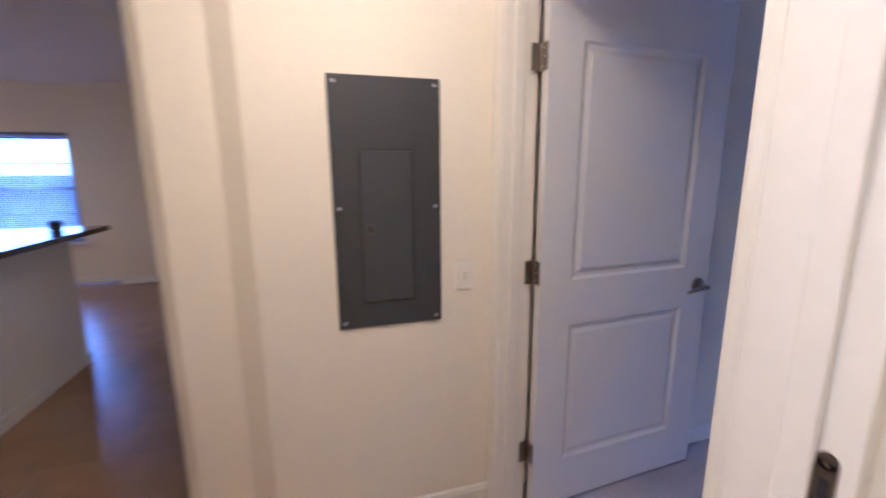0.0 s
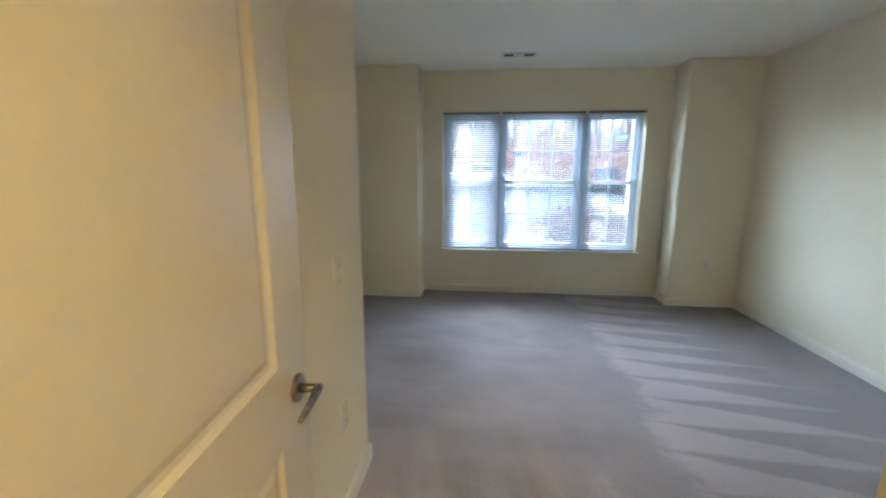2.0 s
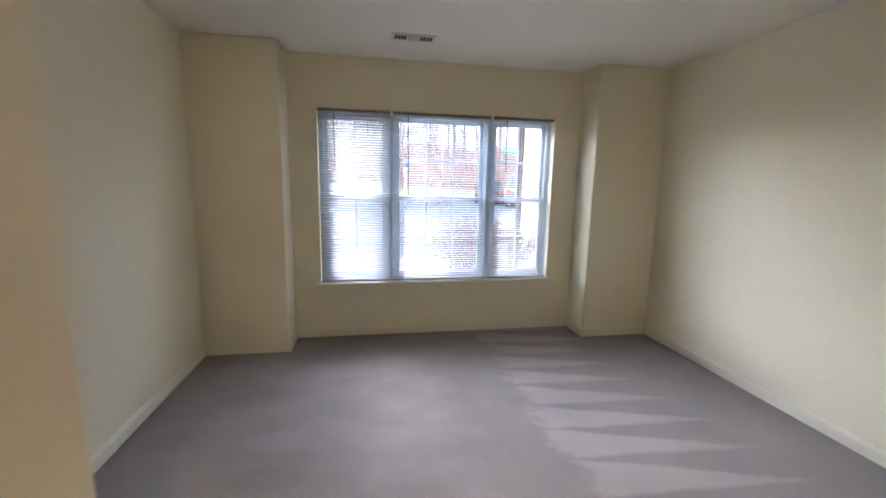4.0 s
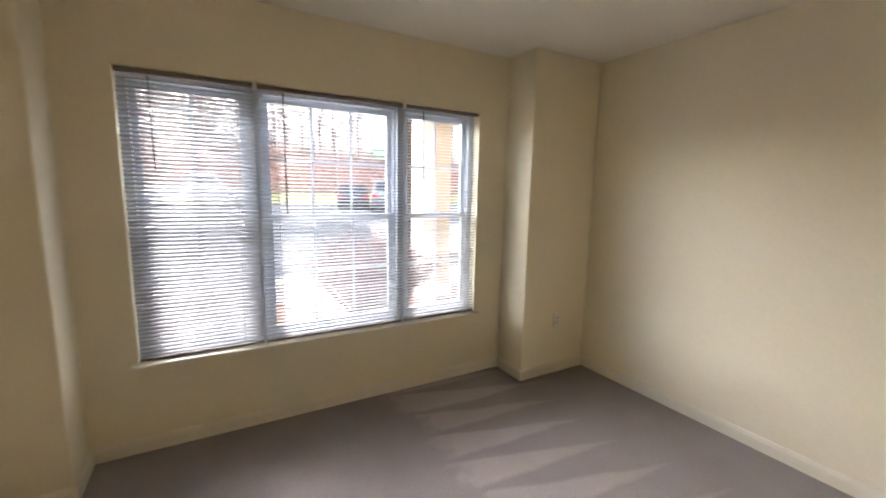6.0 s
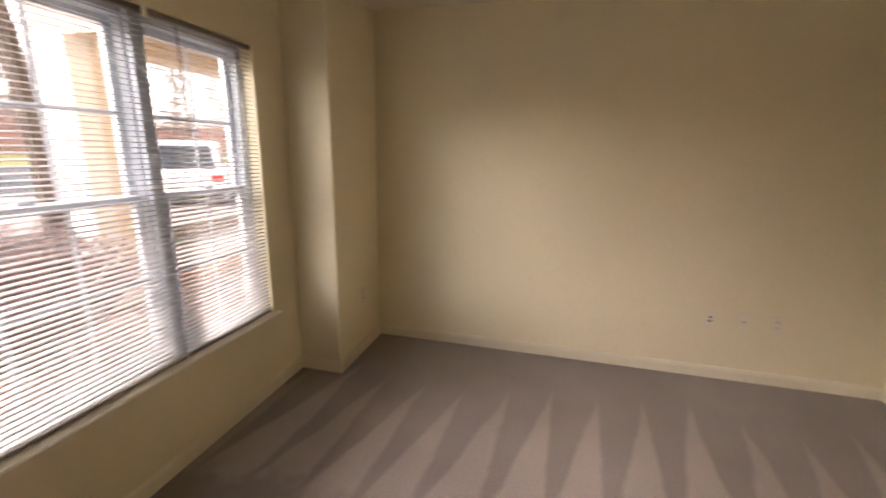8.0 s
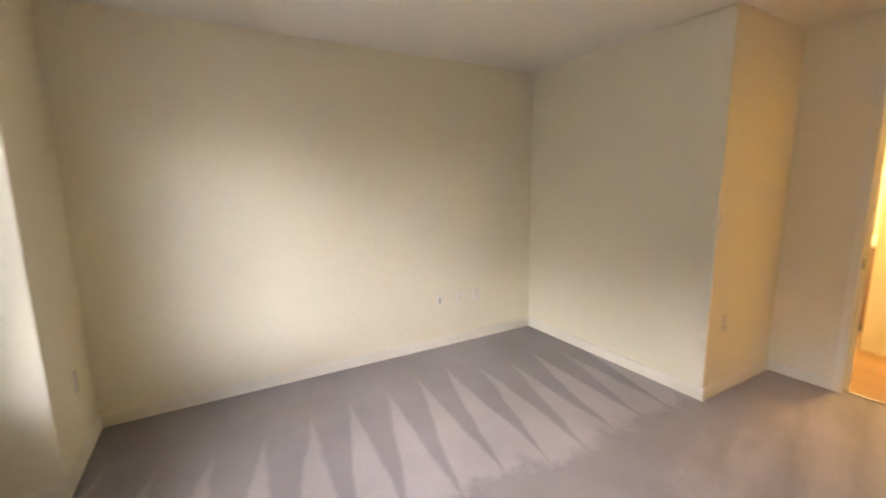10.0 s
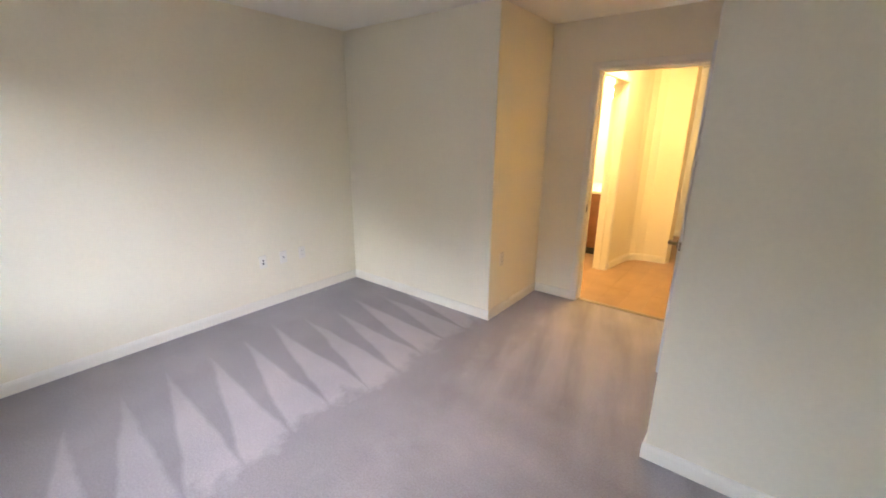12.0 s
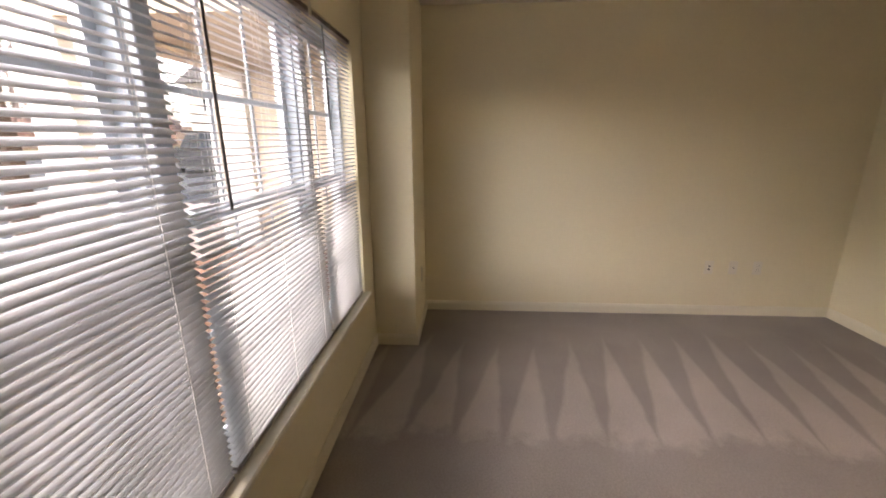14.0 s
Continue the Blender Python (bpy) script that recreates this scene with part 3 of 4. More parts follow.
for z in (0.260, 1.010, 1.760):
    bm = bmesh.new()
    rod(bm, (-0.002, -0.004, z - 0.045), (-0.002, -0.004, z + 0.045), 0.0062, sides=12)
    box(bm, -0.003, -0.0005, -0.043, -0.004, z - 0.0445, z + 0.0445)
    box(bm, -0.040, -0.002, -0.006, -0.0035, z - 0.0445, z + 0.0445)
    hinge = part("hinge", bm, M_HINGE, door, "aged nickel butt hinge")
    for dz in (-0.03, 0.0, 0.03):
        part("screw", rod(bmesh.new(), (-0.004, -0.026 + abs(dz) * 0.3, z + dz), (-0.0028, -0.026 + abs(dz) * 0.3, z + dz), 0.004, sides=8), M_SCREW, hinge)

frame_1 = thing("door_frame", (0, 0, 0), "cream painted door jamb and casing of the bedroom doorway", "door frame", kind="structure")
part("jamb", block(DX0 - 0.02, DX0, YH - 0.002, YD + 0.002, 0, DZ + 0.02), M_TRIM, frame_1)
strike_jamb = part("jamb", block(DX1, DX1 + 0.02, YH - 0.002, YD + 0.002, 0, DZ + 0.02), M_TRIM, frame_1)
part("head_jamb", block(DX0, DX1, YH - 0.002, YD + 0.002, DZ, DZ + 0.02), M_TRIM, frame_1)
part("door_stop", bar(DX0 + 0.0005, DX0 + 0.011, YD - 0.085, YD - 0.046, 0, DZ - 0.012, 0.003), M_TRIM, frame_1)
part("door_stop", bar(DX1 - 0.011, DX1 - 0.0005, YD - 0.085, YD - 0.046, 0, DZ - 0.012, 0.003), M_TRIM, frame_1)
part("door_stop", bar(DX0 + 0.011, DX1 - 0.011, YD - 0.085, YD - 0.046, DZ - 0.012, DZ - 0.0005, 0.003), M_TRIM, frame_1)
bm = bevelled(block(DX1 - 0.002, DX1 + 0.0, YD - 0.040, YD - 0.010, 0.855, 0.925), 0.0005, 1)
strike = part("strike_plate", bm, M_HINGE, strike_jamb, "dark nickel strike plate")
part("latch_hole", block(DX1 - 0.0035, DX1 - 0.0022, YD - 0.032, YD - 0.018, 0.875, 0.905), M_HOLE, strike)


def casing(parent, y, out, left=True):
    """Moulded casing of three lengths on one face of the door wall."""
    prof = [(0.0, 0.0), (0.0, 0.011), (0.008, 0.013), (0.020, 0.010), (0.044, 0.015), (0.054, 0.016), (0.057, 0.013), (0.057, 0.0)]
    inner = ((DX0 - 0.006, 0.0), (DX0 - 0.006, DZ + 0.006), (DX1 + 0.006, DZ + 0.006), (DX1 + 0.006, 0.0))
    outward = ((-1, 0), (-1, 1), (1, 1), (1, 0))
    for k in range(3):
        if k == 0 and not left:
            continue
        bm = bmesh.new()
        ends = []
        for j in (k, k + 1):
            (x, z), (ox, oz) = inner[j], outward[j]
            ends.append([bm.verts.new((x + ox * s, y + out * d, z + oz * s)) for s, d in prof])
        n = len(prof)
        for i in range(n):
            bm.faces.new((ends[0][i], ends[0][(i + 1) % n], ends[1][(i + 1) % n], ends[1][i]))
        bm.faces.new(ends[0])
        bm.faces.new(ends[1][::-1])
        part("casing", bm, M_TRIM, parent)


casing(frame_1, YH, -1)
casing(frame_1, YD, 1)

# bathroom doorway
frame_2 = thing("door_frame", (0, 0, 0), "cream painted jamb and casing of the bathroom doorway", "door frame", kind="structure")
bath_jamb = part("jamb", block(BX0 - 0.002, BX1 + 0.002, BY1, BY1 + 0.02, 0, DZ + 0.02), M_TRIM, frame_2)
part("jamb", block(BX0 - 0.002, BX1 + 0.002, BY0 - 0.02, BY0, 0, DZ + 0.02), M_TRIM, frame_2)
part("head_jamb", block(BX0 - 0.002, BX1 + 0.002, BY0, BY1, DZ, DZ + 0.02), M_TRIM, frame_2)
for y0, y1 in ((BY1 - 0.011, BY1 - 0.0005), (BY0 + 0.0005, BY0 + 0.011)):
    part("door_stop", bar(BX0 + 0.064, BX0 + 0.105, y0, y1, 0, DZ - 0.012, 0.003), M_TRIM, frame_2)
part("casing", bar(BX0 - 0.014, BX0 - 0.0025, BY0 - 0.063, BY0 - 0.006, 0, DZ + 0.06, 0.004), M_TRIM, frame_2)
part("casing", bar(BX0 - 0.014, BX0 - 0.0025, BY1 + 0.006, YH - 0.018, 0, DZ + 0.06, 0.004), M_TRIM, frame_2)
part("casing", bar(BX0 - 0.014, BX0 - 0.0025, BY0 - 0.006, BY1 + 0.006, DZ + 0.006, DZ + 0.06, 0.004), M_TRIM, frame_2)
bm = bmesh.new()
sx, sz = -0.133, 0.994
box(bm, sx - 0.0125, sx + 0.0125, BY1 - 0.0018, BY1 - 0.0002, sz - 0.032, sz + 0.032)
for z in (sz - 0.032, sz + 0.032):
    rod(bm, (sx, BY1 - 0.0018, z), (sx, BY1 - 0.0002, z), 0.0125, sides=24)
strike_2 = part("strike_plate", bm, M_HINGE, bath_jamb, "dark rounded strike plate")
part("latch_hole", block(sx - 0.006, sx + 0.006, BY1 - 0.0026, BY1 - 0.0019, sz - 0.022, sz + 0.008), M_HOLE, strike_2)
for z in (sz - 0.032, sz + 0.028):
    part("screw", rod(bmesh.new(), (sx, BY1 - 0.0026, z), (sx, BY1 - 0.0019, z), 0.0035, sides=10), M_SCREW, strike_2)

# ---- plates, alarm, vent, breaker panel ----


def wall_plate(name, place, turn, label, category, face="socket", group=""):
    """A plate on a wall; local x along the wall, y out of it."""
    p = thing(name, place, label, category, group, turn=turn)
    part("cover_plate", bevelled(block(-0.035, 0.035, 0, 0.006, -0.0575, 0.0575), 0.003, 2), M_PLATE, p)
    if face == "socket":
        for z in (-0.020, 0.020):
            s = part("receptacle", bevelled(block(-0.017, 0.017, 0.0055, 0.0085, z - 0.014, z + 0.014), 0.003, 1), M_PLATE, p)
            for x in (-0.007, 0.007):
                part("slot", block(x - 0.0012, x + 0.0012, 0.0086, 0.0092, z - 0.004, z + 0.006), M_HOLE, s)
    elif face == "jack":
        part("jack", rod(bmesh.new(), (0, 0.005, 0.012), (0, 0.013, 0.012), 0.0075, 0.006, 12), M_HOLE, p, "dark cable jack")
        part("jack", block(-0.008, 0.008, 0.0055, 0.0075, -0.022, -0.008), M_HOLE, p, "dark telephone jack")
    elif face == "coax":
        part("connector", rod(bmesh.new(), (0, 0.005, 0), (0, 0.016, 0), 0.0055, 0.0048, 12), M_NICKEL, p, "small metal cable connector")
    elif face == "toggle":
        t = part("toggle", bevelled(block(-0.005, 0.005, 0.005, 0.018, -0.012, 0.006), 0.002, 1), M_PLATE, p)
        part("bezel", bevelled(block(-0.011, 0.011, 0.005, 0.0075, -0.020, 0.020), 0.001, 1), M_PLATE, p)
    for z in (-0.042, 0.042):
        part("screw", rod(bmesh.new(), (0, 0.005, z), (0, 0.0068, z), 0.003, sides=8), M_PLATE, p)
    return p


wall_plate("jack_plate", (XR, -2.389, 0.425), 90, "cream wall plate with dark jacks low on the wall", "wall plate", "jack", "low wall plates")
wall_plate("coax_plate", (XR, -2.584, 0.425), 90, "cream wall plate with one cable connector", "wall plate", "coax", "low wall plates")
wall_plate("power_outlet", (XR, -2.778, 0.425), 90, "cream duplex power outlet low on the wall", "outlet", "socket", "power outlets")
wall_plate("power_outlet", (1.512, 0, 0.437), 180, "cream duplex power outlet on the window pier", "outlet", "socket", "power outlets")
wall_plate("power_outlet", (EX0, -2.918, 0.432), -90, "cream duplex power outlet beside the open door", "outlet", "socket", "power outlets")
wall_plate("light_switch", (EX0, -2.918, 1.016), -90, "cream toggle light switch beside the open door", "switch", "toggle", "light switches")
wall_plate("power_outlet", (EX1, -3.60, 0.50), 90, "cream duplex power outlet in the entry recess", "outlet", "socket", "power outlets")
wall_plate("light_switch", (XP, -4.553, 1.003), -90, "cream toggle light switch beside the breaker panel", "switch", "toggle", "light switches")

alarm = thing("smoke_alarm", (EX0, -2.930, 2.040), "round off-white smoke alarm high on the entry wall", "smoke alarm", turn=-90)
bm = bmesh.new()
rod(bm, (0, 0, 0), (0, 0.012, 0), 0.066, sides=32)
rod(bm, (0, 0.012, 0), (0, 0.038, 0), 0.062, 0.048, 32)
part("housing", bm, M_PLATE, alarm)
part("grille", rod(bmesh.new(), (0, 0.037, 0), (0, 0.042, 0), 0.030, 0.026, 24), M_GRILLE, alarm)
part("test_button", rod(bmesh.new(), (0.030, 0.034, 0.02), (0.030, 0.040, 0.02), 0.007, sides=12), M_HOLE, alarm)

vent = thing("ceiling_vent", (-0.470, -0.262, CEIL), "off-white steel ceiling register with dark slots", "vent")
bm = bmesh.new()
prism(bm, [(-0.165, 0.0), (0.165, 0.0), (0.155, -0.008), (-0.155, -0.008)], -0.065, 0.065, 1)
part("flange", bm, M_GRILLE, vent)
# no real opening: a dark plate stands in for the duct's shade
part("duct", block(-0.135, 0.135, -0.038, 0.038, -0.0095, -0.0085), M_DUCT, vent, "dark plate painted as the shade inside the duct")
for x in (-0.0465, 0.0440):
    part("divider", bar(x - 0.004, x + 0.004, -0.040, 0.040, -0.0125, -0.0085, 0.001), M_GRILLE, vent)
for j in range(6):
    y = -0.034 + j * 0.0136
    bm = bmesh.new()
    prism(bm, [(y, -0.0098), (y + 0.0012, -0.0098), (y + 0.0072, -0.0155), (y + 0.0060, -0.0155)], -0.0425, 0.040, 0)
    part("louver", bm, M_GRILLE, vent)
for x0, x1 in ((-0.135, -0.0505), (0.048, 0.135)):
    for k in range(1, 4):
        x = x0 + (x1 - x0) * k / 4
        part("louver", bar(x - 0.0008, x + 0.0008, -0.038, 0.038, -0.0150, -0.0096, 0.0002), M_GRILLE, vent)

px, py0, py1, pz0, pz1 = XP, -5.015, -4.644, 0.836, 1.688
panel = thing("breaker_panel", (XP, (py0 + py1) / 2, pz0), "dark grey steel electrical breaker panel cover on the hall wall", "breaker panel", turn=-90)
half, ph = (py1 - py0) / 2, pz1 - pz0
part("cover", bevelled(block(-half, half, 0, 0.010, 0, ph), 0.003, 1), M_PANEL, panel)
# local x runs against world y here
d0, d1, dz0, dz1 = -0.084, 0.094, 0.095, 0.616
# near-black plate imitates the shade in the joint round the door
bm = bmesh.new()
box(bm, d0 - 0.006, d1 + 0.006, 0.0095, 0.0115, dz0 - 0.006, dz1 + 0.006)
part("door_joint_shade", bm, M_HOLE, panel, "dark plate painted as the shaded joint round the panel door")
pdoor = part("panel_door", bevelled(block(d0, d1, 0.0098, 0.0155, dz0, dz1), 0.0025, 1), M_PANEL2, panel, "dark grey panel door")
latch = part("latch", bevelled(block(0.046, 0.086, 0.0150, 0.0175, 0.335, 0.371), 0.001, 1), M_LATCH, pdoor, "grey sliding latch")
part("latch_slide", bevelled(block(0.059, 0.073, 0.0170, 0.0205, 0.343, 0.363), 0.001, 1), M_HOLE, pdoor)
for z in (0.16, 0.53):
    part("hinge_knuckle", rod(bmesh.new(), (d0 - 0.004, 0.013, z - 0.012), (d0 - 0.004, 0.013, z + 0.012), 0.003, sides=8), M_PANEL, panel)
for x in (-half + 0.020, half - 0.020):
    for z in (0.022, ph * 0.50, ph - 0.022):
        s = part("screw", bevelled(rod(bmesh.new(), (x, 0.009, z), (x, 0.0135, z), 0.0062, sides=12), 0.001, 1), M_SCREW, panel, "bright screw head")

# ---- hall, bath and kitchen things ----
# neither dome is in view; the second is added to warm the living room
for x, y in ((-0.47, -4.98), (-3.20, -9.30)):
    dome = thing("ceiling_light", (x, y, CEIL), "flush ceiling light with a warm glass dome, out of view", "ceiling light", "ceiling lights")
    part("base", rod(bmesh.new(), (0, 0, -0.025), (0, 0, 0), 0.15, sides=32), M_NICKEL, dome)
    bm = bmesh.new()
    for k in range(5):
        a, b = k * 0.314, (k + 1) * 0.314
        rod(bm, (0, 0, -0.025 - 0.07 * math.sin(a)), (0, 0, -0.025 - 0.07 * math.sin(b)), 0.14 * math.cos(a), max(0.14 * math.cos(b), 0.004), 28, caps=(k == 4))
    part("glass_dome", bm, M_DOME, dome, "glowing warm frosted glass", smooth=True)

vanity = thing("bath_vanity", (-0.102, -6.87, 0), "dark reddish-brown wooden bathroom vanity cabinet", "vanity")
part("body", block(0.0, 0.53, 0.0, 0.93, 0.09, 0.80, 0.004, 1), M_OAK, vanity)
part("toe_kick", block(0.0, 0.47, 0.02, 0.91, 0.0, 0.09), M_HOLE, vanity)
for y in (0.03, 0.485):
    part("cabinet_door", block(0.531, 0.549, y, y + 0.43, 0.13, 0.77, 0.004, 1), M_OAK, vanity)
slab = part("sink_top", block(0, 0.56, -0.02, 0.95, 0.801, 0.831, 0.005), M_WHITE, vanity, "white cultured marble sink top")
part("backsplash", block(0.0, 0.02, -0.02, 0.95, 0.832, 0.92, 0.003), M_WHITE, slab)
bar_light = thing("vanity_light", (-0.105, -6.15, 2.0), "vanity light bar with round glowing bulbs", "wall light")
part("back_bar", block(0.0, 0.03, -0.35, 0.35, -0.05, 0.05, 0.004), M_PLATE, bar_light)
for y in (0.24, 0.0, -0.24):
    bm = bmesh.new()
    bmesh.ops.create_uvsphere(bm, u_segments=20, v_segments=12, radius=0.048)
    bmesh.ops.translate(bm, verts=bm.verts[:], vec=(0.16, y, -0.01))
    part("bulb", bm, M_BULB, bar_light, "glowing round bulb", smooth=True)
    part("socket", rod(bmesh.new(), (0.03, y, -0.01), (0.115, y, -0.01), 0.022, sides=16), M_PLATE, bar_light)

island = thing("kitchen_peninsula", (-3.31, -7.43, 0), "white panelled kitchen peninsula base", "kitchen island")
part("body", block(0.0, 1.95, 0.0, 0.635, 0.0, 0.975, 0.003, 1), M_TRIM, island)
part("base_trim", bar(-0.010, 1.95, 0.636, 0.648, 0.0, 0.085, 0.003), M_TRIM, island)
counter = thing("countertop", (-3.38, -7.50, 0.975), "polished dark granite countertop with overhanging end", "countertop")
part("slab", block(0, 1.98, 0, 0.93, 0, 0.035, 0.008, 3), M_STONE, counter)
cup = thing("small_jar", (-3.16, -6.78, 1.010), "small dark round jar on the granite counter", "jar")
part("body", bevelled(rod(bmesh.new(), (0, 0, 0), (0, 0, 0.055), 0.034, 0.038, 20), 0.003, 1), M_POLE, cup)
part("lid", rod(bmesh.new(), (0, 0, 0.0555), (0, 0, 0.068), 0.036, 0.030, 20), M_POLE, cup)

# ---- outdoors ----


def ground_z(x, y):
    """The lie of the land: level by the house, rising over the car park to a wooded bank."""
    for y0, z0, y1, z1 in ((-1e4, -0.25, 5, -0.25), (5, -0.25, 10, 0.02), (10, 0.02, 24, 0.22), (24, 0.22, 31, 0.45), (31, 0.45, 40, 1.6), (40, 1.6, 70, 5.0), (70, 5.0, 1e4, 5.0)):
        if y0 <= y < y1:
            return z0 + (z1 - z0) * (y - y0) / (y1 - y0)


bm = bmesh.new()
ys = [-600, -60, -12, 0.4, 5, 7, 10, 14, 19, 24, 27, 31, 34, 37, 40, 46, 52, 60, 70, 120, 700]
xs = [-700, -120, -60, -40, -28, -20, -14, -9, -5, -2, 1, 4, 7, 10, 14, 19, 25, 32, 42, 60, 120, 700]
grid = [[bm.verts.new((x, y, ground_z(x, y))) for x in xs] for y in ys]
for j in range(len(ys) - 1):
    for i in range(len(xs) - 1):
        f = bm.faces.new((grid[j][i], grid[j][i + 1], grid[j + 1][i + 1], grid[j + 1][i]))
        f.material_index = 0 if ys[j] < 27 else (1 if ys[j] < 34 else 2)
g = setting("ground", bm, M_ASPHALT, "grey car park rising to a strip of winter grass and a wooded bank", "ground")
g.data.materials.append(M_GRASS)
g.data.materials.append(M_LITTER)

setting("planting_bed_ground", block(-9, 9, 0.47, 3.35, -0.30, -0.13), M_MULCH, "reddish bark mulch bed along the building", "ground")
bm = bmesh.new()
for k in range(12):
    box(bm, -9 + k * 1.5, -9 + k * 1.5 + 1.488, 3.36, 4.75, -0.30, -0.11)
setting("pavement", bm, M_CONCRETE, "pale concrete walk with joints", "pavement")
bm = bmesh.new()
for k in range(8):
    box(bm, -9 + k * 2.25, -9 + k * 2.25 + 2.24, 4.755, 4.90, -0.32, -0.105)
setting("kerb", bm, M_KERB, "pale concrete kerb along the car park", "kerb")
bm = bmesh.new()
prism(bm, [(3.2, 4.95), (6.8, 4.95), (7.6, 9.5), (6.2, 12.4), (4.2, 12.0), (2.9, 8.0)], -0.28, 0.16, 2)
setting("island_pavement", bm, M_CONCRETE, "pinkish concrete parking island", "pavement")
bm = bmesh.new()
for x in (-8.0, -5.3, -2.6, 0.1):
    y0, y1 = 12.0, 17.0
    z0, z1 = ground_z(0, y0) + 0.006, ground_z(0, 14) + 0.006
    bm.faces.new([bm.verts.new(p) for p in ((x, y0, z0), (x + 0.1, y0, z0), (x + 0.1, 14, z1), (x, 14, z1))])
    bm.faces.new([bm.verts.new(p) for p in ((x, 14, z1), (x + 0.1, 14, z1), (x + 0.1, y1, ground_z(0, y1) + 0.006), (x, y1, ground_z(0, y1) + 0.006))])
setting("road_line", bm, M_SIGNW, "white painted parking bay lines", "road marking")

# unseen building front beside and above the bedroom, added to block sky light
bm = bmesh.new()
box(bm, -9.0, XL - 0.122, AY, AY + 0.16, -0.3, 2.588)
box(bm, XR + 0.122, 9.0, AY, AY + 0.16, -0.3, 2.588)
box(bm, -9.0, 9.0, AY, AY + 0.16, 2.59, 8.2)
setting("wall_sky_blocker", bm, M_STUCCO, "unseen cream building front added to keep sky light off the ground", "wall")

# porch at the side of the window
porch = thing("porch", (1.83, 0.47, -0.14), "cream sided entry porch with square white-trimmed columns", "porch")
for x, y in ((0.0, 2.40), (2.70, 2.40)):
    c = part("column", block(x - 0.06, x + 0.38, y, y + 0.36, 0, 2.55, 0.01), M_STUCCO, porch, "cream square porch column")
    for q in (block(x - 0.075, x - 0.061, y - 0.012, y + 0.372, 0.19, 2.55), block(x - 0.075, x + 0.125, y - 0.015, y - 0.001, 0.19, 2.55)):
        part("corner_trim", q, M_COLW, c, "white corner trim")
    part("base_trim", block(x - 0.09, x + 0.41, y - 0.03, y + 0.39, 0.0, 0.18, 0.008), M_COLW, c)
part("beam", block(-0.07, 3.09, 2.39, 2.77, 2.552, 2.95, 0.006), M_STUCCO, porch, "cream porch beam")
part("side_beam", block(-0.07, 0.30, 0.0, 2.389, 2.552, 2.95, 0.006), M_STUCCO, porch, "cream porch beam")
part("porch_ceiling", block(0.301, 2.70, 0.0, 2.389, 2.70, 2.74, 0.004), M_STUCCO, porch, "tan porch soffit")
# roof slab is out of view, added so column and wing fall in shade
bm = bmesh.new()
prism(bm, [(-0.30, 2.952), (3.0, 2.952), (3.0, 3.02), (-0.30, 3.02)], -0.02, 3.05, 1)
part("roof", bm, M_ROOF, porch, "dark shingled porch roof, out of view, shading column and wing")
wing = thing("building_wing", (4.55, 0.47, -0.25), "cream lap-sided wing of the apartment building", "building")
bm = bmesh.new()
box(bm, 0.02, 3.0, 0.0, 3.0, 0.0, 5.6)
part("wall", bm, M_STUCCO, wing)
for k in range(32):
    z = 0.1 + k * 0.17
    bm = bmesh.new()
    prism(bm, [(0.0, z), (0.018, z + 0.171), (0.019, z + 0.171), (0.019, z)], 0.0, 3.0, 1)
    part("siding_board", bm, M_STUCCO, wing)
part("corner_trim", block(-0.012, 0.09, 3.001, 3.02, 0, 5.6), M_COLW, wing, "white corner trim")
part("corner_trim", block(-0.014, -0.001, 2.90, 3.02, 0, 5.6), M_COLW, wing, "white corner trim")


def bare_tree(seed, height, spread=0.62, thick=0.0085):
    """Trunk with forking limbs, and a crown of bare twigs: two bmeshes."""
    rnd = random.Random(seed)
    trunk, twigs = bmesh.new(), bmesh.new()

    def grow(p, d, length, r, level):
        n = 3 if level == 0 else 2
        q = p
        for k in range(n):
            e = (d + Vector((rnd.uniform(-1, 1), rnd.uniform(-1, 1), rnd.uniform(-0.3, 0.5))) * 0.16).normalized()
            w = q + e * length / n
            r1 = r * (0.86 if level else 0.88)
            rod(trunk if level < 2 else twigs, q, w, r, r1, 6 if level < 2 else 3, caps=False)
            q, d, r = w, e, r1
            if level < 4 and (level or k):
                for j in range(2 if level else 3):
                    side = Vector((rnd.uniform(-1, 1), rnd.uniform(-1, 1), rnd.uniform(0.1, 0.9))).normalized()
                    grow(q, (d * (1 - spread) + side * spread).normalized(), length * rnd.uniform(0.42, 0.62), r * rnd.uniform(0.4, 0.55), level + 1)
    grow(Vector((0, 0, -0.2)), Vector((0, 0, 1)), height * 0.62, height * thick, 0)
    return trunk, twigs


TREES = []
for k, h in enumerate((15.0, 12.5, 17.0)):
    rnd = random.Random(40 + k)
    x, y = (-4.0, 11.5, 3.0)[k], (41.0, 43.0, 46.0)[k]
    t = thing("bare_tree", (x, y, ground_z(x, y)), "tall bare grey-brown winter tree on the wooded bank", "tree", "woodland trees")
    trunk, twigs = bare_tree(11 + k, h)
    part("trunk", trunk, M_BARK, t)
    part("crown", twigs, M_TWIG, t, "bare reddish-grey twigs")
    TREES.append(t)
rnd = random.Random(5)
for k in range(86):
    y = rnd.uniform(38, 66)
    x = rnd.uniform(-0.55, 1.25) * y
    copy_thing(TREES[k % 3], pose(x, y, ground_z(x, y), 0, 0, rnd.uniform(0, 360)) @ Matrix.Scale(rnd.uniform(0.7, 1.15), 4))
